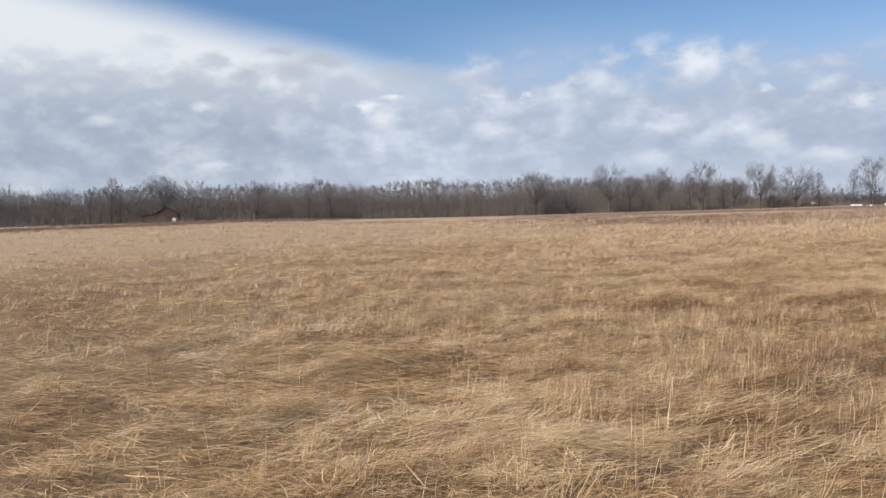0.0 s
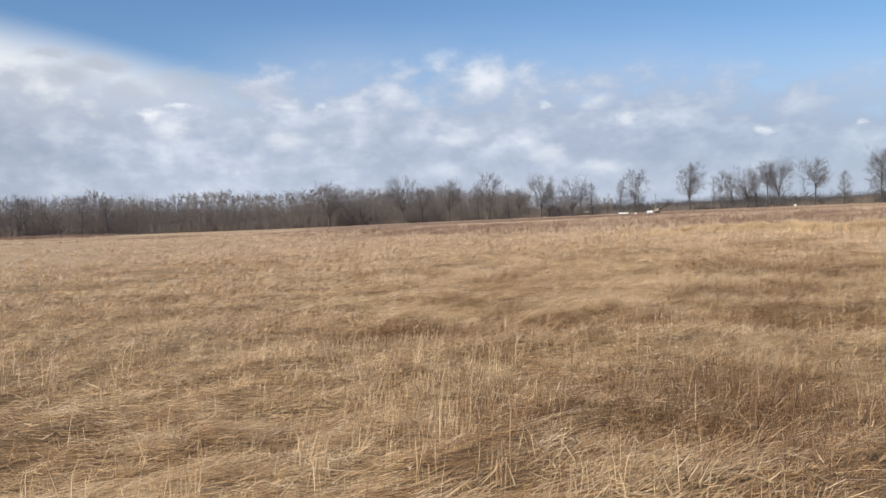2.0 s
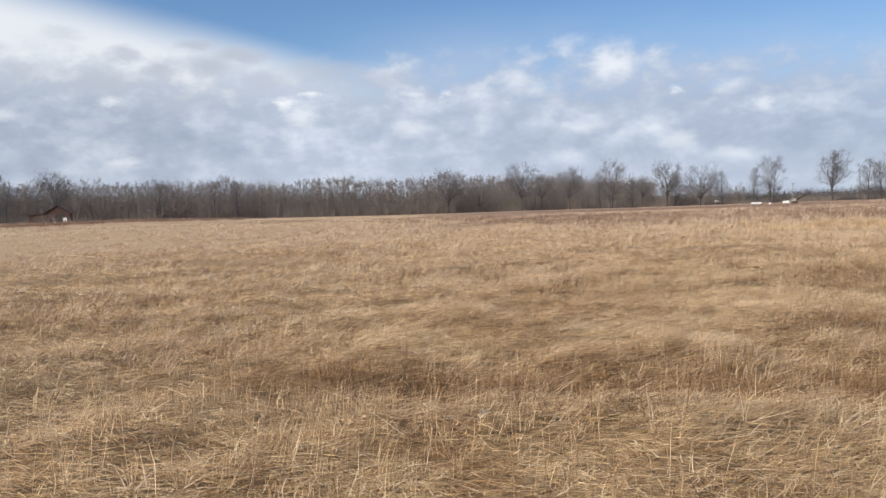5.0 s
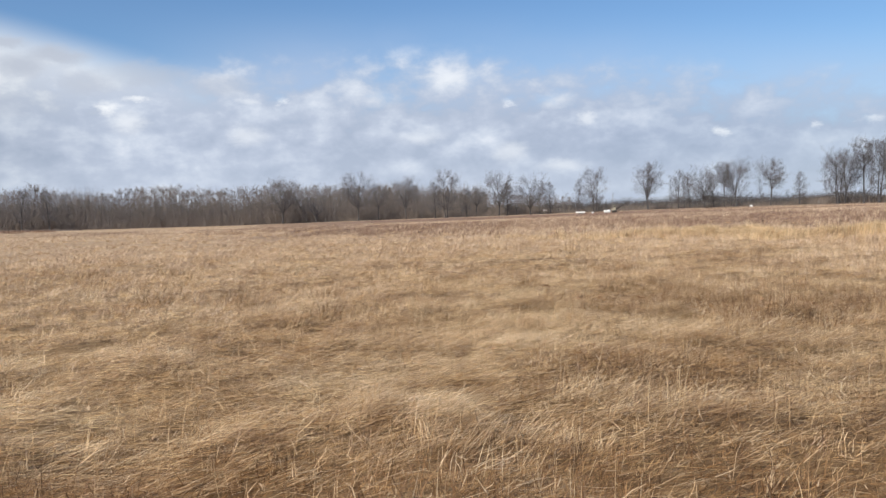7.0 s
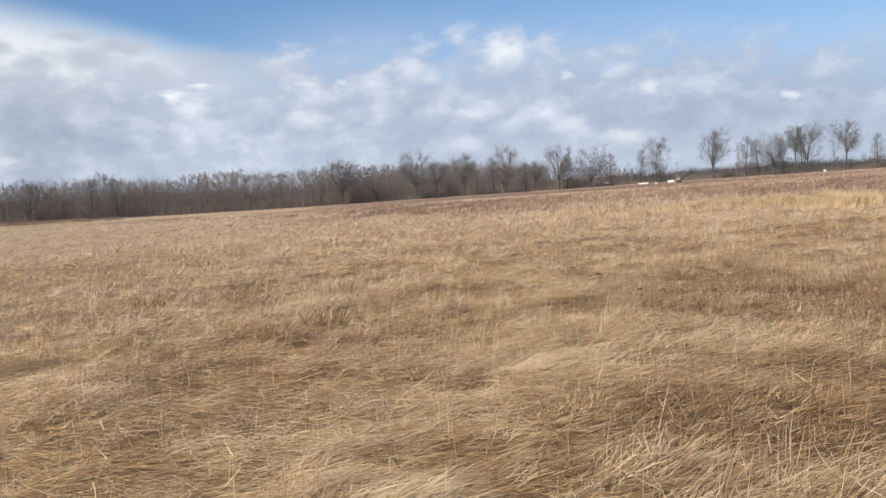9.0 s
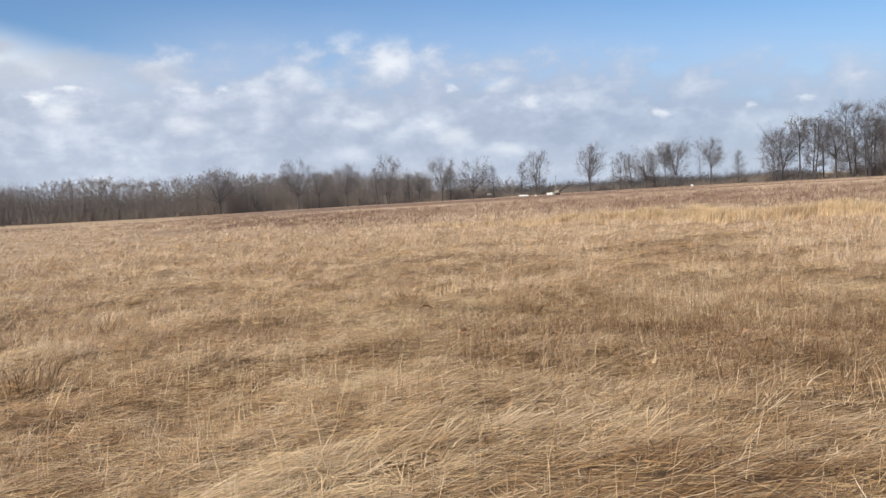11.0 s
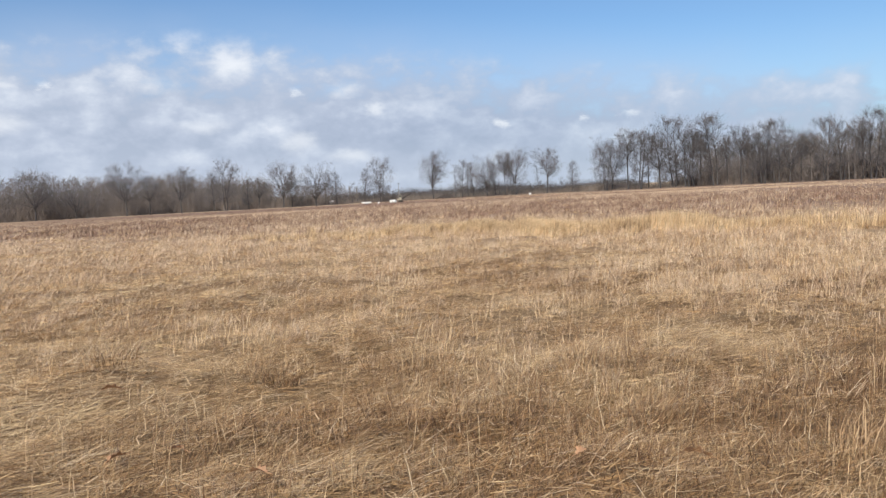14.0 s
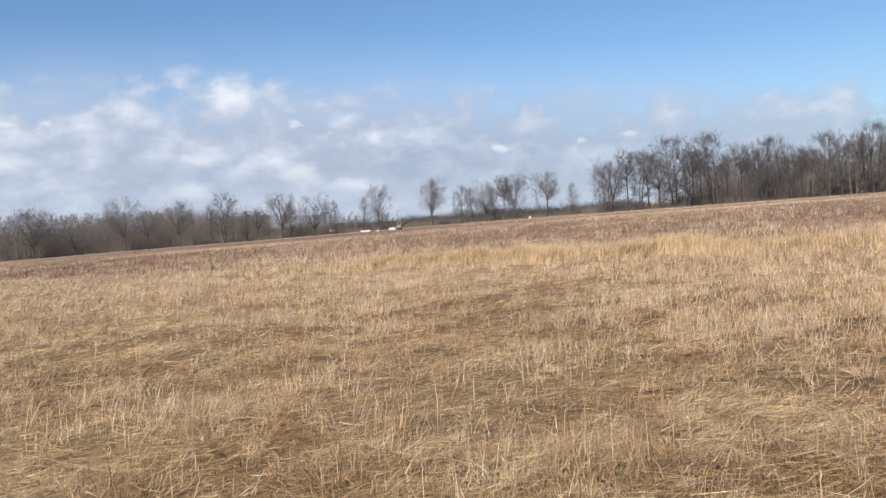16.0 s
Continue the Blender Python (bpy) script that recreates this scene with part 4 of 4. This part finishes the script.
thing("undergrowth", "tangled brown bushes and saplings under the bare trees, with a low strip for the wood's shaded edge", "bushes", kind="stuff", mesh=tri_mesh("undergrowth", v, t), mat=BRUSH)
v, t = joined([brush(34000, HOME, (-21, 34), (338, 352), 35, 9.0, 15.0, 0.11, 0.2), brush(13000, LATE, (-82, -51), (258, 292), 30, 8.0, 15.0, 0.10, 0.2)])
thing("deep_wood", "close-set grey stems deeper inside the woods", "woods", kind="stuff", mesh=tri_mesh("deep_wood", v, t), mat=WOODS)
v, t = brush(12000, LATE, (-47, -17), (300, 320), 40, 2.4, 5.6, 0.13)
thing("far_hedge", "low dark hedgerow beyond the sparse trees", "hedge", kind="stuff", mesh=tri_mesh("far_hedge", v, t), mat=BARK)

# ---------------------------------------------------------------- far things on the field


def stand(x, y, turn=0.0, lift=0.0):
    return pose(x, y, float(land(x, y)) + lift, 0, 0, turn)


def gable(width, depth, eaves, ridge):
    """Walls of a small building up to the gables."""
    bm = bmesh.new()
    w, d = width / 2, depth / 2
    ring = [(-w, -d), (w, -d), (w, d), (-w, d)]
    low = [bm.verts.new((x, y, 0)) for x, y in ring]
    top = [bm.verts.new((x, y, eaves)) for x, y in ring]
    peaks = [bm.verts.new((0, -d, ridge)), bm.verts.new((0, d, ridge))]
    for i in (1, 3):
        bm.faces.new((low[i], low[(i + 1) % 4], top[(i + 1) % 4], top[i]))
    bm.faces.new((low[0], low[1], top[1], peaks[0], top[0]))
    bm.faces.new((low[2], low[3], top[3], peaks[1], top[2]))
    return bm


def roof_slope(width, depth, eaves, ridge, side):
    run, rise = width / 2 + 0.35, (ridge - eaves) * (width / 2 + 0.35) / (width / 2)
    angle = math.degrees(math.atan2(rise, run))
    return box((math.hypot(run, rise), depth + 0.6, 0.10), (side * run / 2, 0, ridge - rise / 2 + 0.08), 0.015, (0, side * angle, 0))


def shed(name, label, x, y, turn, width, depth, eaves, ridge, walls, roof, door_mat):
    ob = thing(name, label, "building", at=stand(x, y, turn, -0.05))
    part("wall", gable(width, depth, eaves, ridge), walls, ob)
    part("roof", roof_slope(width, depth, eaves, ridge, -1), roof, ob)
    part("roof", roof_slope(width, depth, eaves, ridge, 1), roof, ob)
    part("door", box((width * 0.28, 0.06, eaves * 0.8), (width * 0.12, -depth / 2 - 0.03, eaves * 0.41), 0.01), door_mat, ob)
    return ob


x, y = spot(HOME, 19.3, 284)
barn = shed("barn", "old rust-brown barn with a low lean-to before the woods", x, y, 12, 7.4, 7.0, 2.9, 5.3, RED_BOARD, RUST_ROOF, STEEL)
part("lean_to", box((4.4, 6.0, 2.5), (-5.85, 0, 1.25), 0.03), RED_BOARD, barn)
part("lean_to_roof", box((4.9, 6.5, 0.1), (-5.85, 0, 2.75), 0.015, (0, -9, 0)), RUST_ROOF, barn)
x, y = spot(HOME, 18.87, 268)
sign = thing("white_sign", "white board on two short legs beside the barn", "sign", at=stand(x, y, 15))
part("board", box((1.0, 0.06, 0.7), (0, 0, 1.05), 0.015), WHITE, sign)
for side in (-0.34, 0.34):
    part("leg", box((0.26, 0.08, 0.75), (side, 0.0, 0.37), 0.01), WHITE, sign)
x, y = spot(LATE, -24.7, 302)
shed("white_shed", "small white shed half hidden behind bare trees", x, y, 25, 1.3, 1.2, 1.0, 1.4, WHITE, WHITE, STEEL)

YARD = (9.7, 12.2)


def wheel(parent, x, y, r, wide):
    ob = part("wheel", drum(r, wide, (x, y, r), (90, 0, 0), 20, 0.03), RUBBER, parent)
    part("rim", drum(r * 0.55, wide + 0.02, (x, y, r), (90, 0, 0), 16, 0.01), WHITE, ob)


x, y = spot(YARD, -27.12, 214)
trailer = thing("utility_trailer", "low white utility trailer parked in the far field", "trailer", at=stand(x, y, -25) @ Matrix.Diagonal((0.72, 0.72, 0.55, 1)))
part("deck", box((3.6, 1.8, 0.14), (0, 0, 0.62), 0.03), WHITE, trailer)
for side in (-0.88, 0.88):
    part("side_board", box((3.6, 0.05, 0.5), (0, side, 0.94), 0.015), WHITE, trailer)
    wheel(trailer, -0.3, side * 1.06, 0.32, 0.2)
    wheel(trailer, 0.5, side * 1.06, 0.32, 0.2)
part("end_board", box((0.05, 1.7, 0.75), (-1.78, 0, 1.06), 0.015), WHITE, trailer)
part("drawbar", box((1.3, 0.12, 0.10), (2.4, 0, 0.5), 0.02), STEEL, trailer)

for az, far, size in [(-28.0, 213, 0.5), (-28.94, 214, 0.8), (-29.16, 212, 0.85), (-39.05, 238, 0.65)]:
    x, y = spot(YARD, az, far)
    bale = thing("wrapped_bale", "round hay bale wrapped in white plastic on the field", "bale", "wrapped bales", at=stand(x, y, 20))
    part("wrap", drum(size / 2, size * 0.95, (0, 0, size / 2), (90, 0, 0), 24, 0.09), WHITE, bale)

x, y = spot(YARD, -29.6, 213)
digger = thing("excavator", "pale yellow excavator with a raised dark boom", "excavator", at=stand(x, y, -30) @ Matrix.Scale(0.76, 4))
for side in (-0.85, 0.85):
    run = part("track", box((2.1, 0.42, 0.56), (0, side, 0.29), 0.2), STEEL, digger)
    for k in range(4):
        part("roller", drum(0.16, 0.46, (-0.75 + 0.5 * k, side, 0.2), (90, 0, 0), 14, 0.02), STEEL, run)
part("turntable", drum(0.6, 0.2, (0, 0, 0.7)), STEEL, digger)
part("house", box((1.35, 1.5, 0.6), (-0.3, 0, 1.1), 0.08), YELLOW, digger)
part("counterweight", box((0.4, 1.5, 0.55), (-1.1, 0, 1.08), 0.12), YELLOW, digger)
cab = part("cab", box((0.85, 0.8, 1.35), (-0.05, -0.35, 2.05), 0.08, taper=0.85), YELLOW, digger)
part("window", box((0.6, 0.03, 0.7), (-0.05, -0.725, 2.2), 0.01, (-3, 0, 0)), GLASS, cab)
part("window", box((0.03, 0.6, 0.8), (0.355, -0.35, 2.15), 0.01, (0, -3, 0)), GLASS, cab)
part("boom", box((3.0, 0.28, 0.36), (1.75, 0.2, 1.95), 0.05, (0, -27, 0), 0.9), STEEL, digger)
part("stick", box((1.5, 0.2, 0.24), (3.65, 0.2, 2.95), 0.04, (0, -30, 0)), STEEL, digger)
part("bucket", box((0.5, 0.6, 0.42), (4.35, 0.2, 3.28), 0.1, (0, 30, 0), 0.7), STEEL, digger)
part("ram", drum(0.06, 1.5, (1.2, 0.2, 1.4), (0, 58, 0), 12, 0.0), STEEL, digger)
x, y = spot(YARD, -29.48, 221)
pole = thing("yard_pole", "slender pale pole with a small lamp head in the far field", "pole", at=stand(x, y))
part("mast", drum(0.10, 5.2, (0, 0, 2.6), (0, 3, 0), 12, 0.0, 0.05), PALE_BARK, pole)
part("lamp_head", box((0.5, 0.25, 0.16), (0.16, 0, 5.25), 0.04), STEEL, pole)
for az, far, tall in [(-33.95, 236, 1.7), (-17.2, 262, 1.5), (-43.3, 232, 1.4), (-8.4, 270, 1.5)]:
    x, y = spot(LATE, az, far)
    post = thing("fence_post", "weathered pale wooden post standing at the field edge", "post", "fence posts", at=stand(x, y, az * 7))
    part("shaft", drum(0.11, tall, (0, 0, tall / 2), (2, 3, 0), 10, 0.02, 0.09), PALE_BARK, post)

# ---------------------------------------------------------------- fallen leaves and weeds near the path


def lobed_leaf(size, seed):
    """A curled oak leaf with a midrib ridge and blunt lobes."""
    rnd = np.random.default_rng(seed)
    n, bm = 15, bmesh.new()
    rows = []
    for k in range(n):
        u = k / (n - 1)
        w = size * 0.32 * (math.sin(math.pi * min(1, 0.06 + 0.92 * u)) ** 0.7) * (0.72 + 0.34 * math.cos(u * 3 * 6.283)) + size * 0.012
        z = 0.10 * size * math.sin(u * 3.4) + rnd.normal(0, 0.01 * size)
        cup = rnd.uniform(0.35, 0.8) * w
        rows.append([bm.verts.new(((u - 0.5) * size, s * w, z + (cup if s else 0))) for s in (-1, 0, 1)])
    for a, b in zip(rows, rows[1:]):
        for j in (0, 1):
            bm.faces.new((a[j], b[j], b[j + 1], a[j + 1]))
    return bm


LEAVES = [(3.97, 9.07, 0.15, 1), (12.53, 14.5, 0.17, 0), (10.36, 17.98, 0.14, 0), (10.09, 16.26, 0.12, 0), (12.82, 15.84, 0.08, 1), (10.41, 16.27, 0.10, 0), (12.0, 14.76, 0.08, 0),
          (10.58, 15.43, 0.10, 0), (7.39, 12.74, 0.09, 0), (15.64, 18.51, 0.09, 1), (12.12, 18.53, 0.10, 1), (2.08, 5.5, 0.06, 1), (2.32, 5.4, 0.06, 1), (3.1, 9.05, 0.055, 1), (4.08, 12.33, 0.08, 1)]
for k, (x, y, size, pale) in enumerate(LEAVES):
    turn = rng.uniform(0, 360)
    leaf = thing("fallen_leaf", "bleached pale fallen oak leaf caught on the matted grass" if pale else "curled brown fallen oak leaf caught in the grass", "leaf", "fallen leaves",
                 at=pose(x, y, float(land(x, y)) + 0.125, rng.uniform(8, 24), rng.uniform(-8, 8), turn))
    part("blade", lobed_leaf(size, k), PALE_LEAF if pale else LEAF, leaf)
    part("stem", drum(0.0022, size * 0.35, (-size * 0.64, 0, 0), (0, 84, 0), 6, 0.0), LEAF, leaf)

# ---------------------------------------------------------------- tussocks that stand out of the mat
TUSSOCK = straw("tussock_straw", (0.16, 0.10, 0.055), (0.40, 0.265, 0.15), (0.74, 0.54, 0.33), (0.80, 0.70, 0.60), thin=0.25)


def tussock(x, y, wide, tall, count=170):
    """A bunched tussock, its blades spilling outwards and over with the wind."""
    a, q = rng.random(count) * 6.283, np.sqrt(rng.random(count)) * wide * 0.55
    bx, by = q * np.cos(a), q * np.sin(a)
    toward = np.where(rng.random(count) < 0.45, WIND + rng.normal(0, 0.5, count), a)
    far = math.hypot(x - 6, y - 7)
    v, t = blades(bx, by, land(x + bx, y + by) - float(land(x, y)) - 0.01, tall * rng.uniform(0.45, 1.1, count), toward, np.abs(rng.normal(0.45, 0.25, count)),
                  np.abs(rng.normal(0.45, 0.3, count)), np.full(count, 0.0012 + 0.00022 * far), rng.normal(0, 0.4, count))
    thing("grass_tussock", "brown dry grass tussock standing out of the pale mat", "grass", "grass tussocks", at=stand(x, y), mesh=tri_mesh("grass_tussock", v, t), mat=TUSSOCK)


TUSSOCKS = [(6.9, 19.3, 0.55, 0.34), (4.2, 20.2, 0.5, 0.34), (5.4, 19.9, 0.5, 0.34), (5.95, 15.9, 0.4, 0.30), (5.7, 19.0, 0.5, 0.36), (6.45, 16.6, 0.45, 0.36), (0.35, 10.1, 0.36, 0.26), (5.8, 18.6, 0.4, 0.28),
            (2.3, 27.5, 0.8, 0.34), (4.3, 28.0, 0.8, 0.34), (7.6, 12.2, 0.32, 0.24), (1.7, 12.6, 0.38, 0.24), (2.9, 12.8, 0.4, 0.24), (10.6, 19.4, 0.40, 0.28), (13.2, 15.4, 0.32, 0.22),
            (13.5, 16.4, 0.34, 0.22), (11.6, 18.0, 0.38, 0.24), (13.5, 14.2, 0.30, 0.34)]
for x, y, wide, tall in TUSSOCKS:
    tussock(x, y, wide, tall)
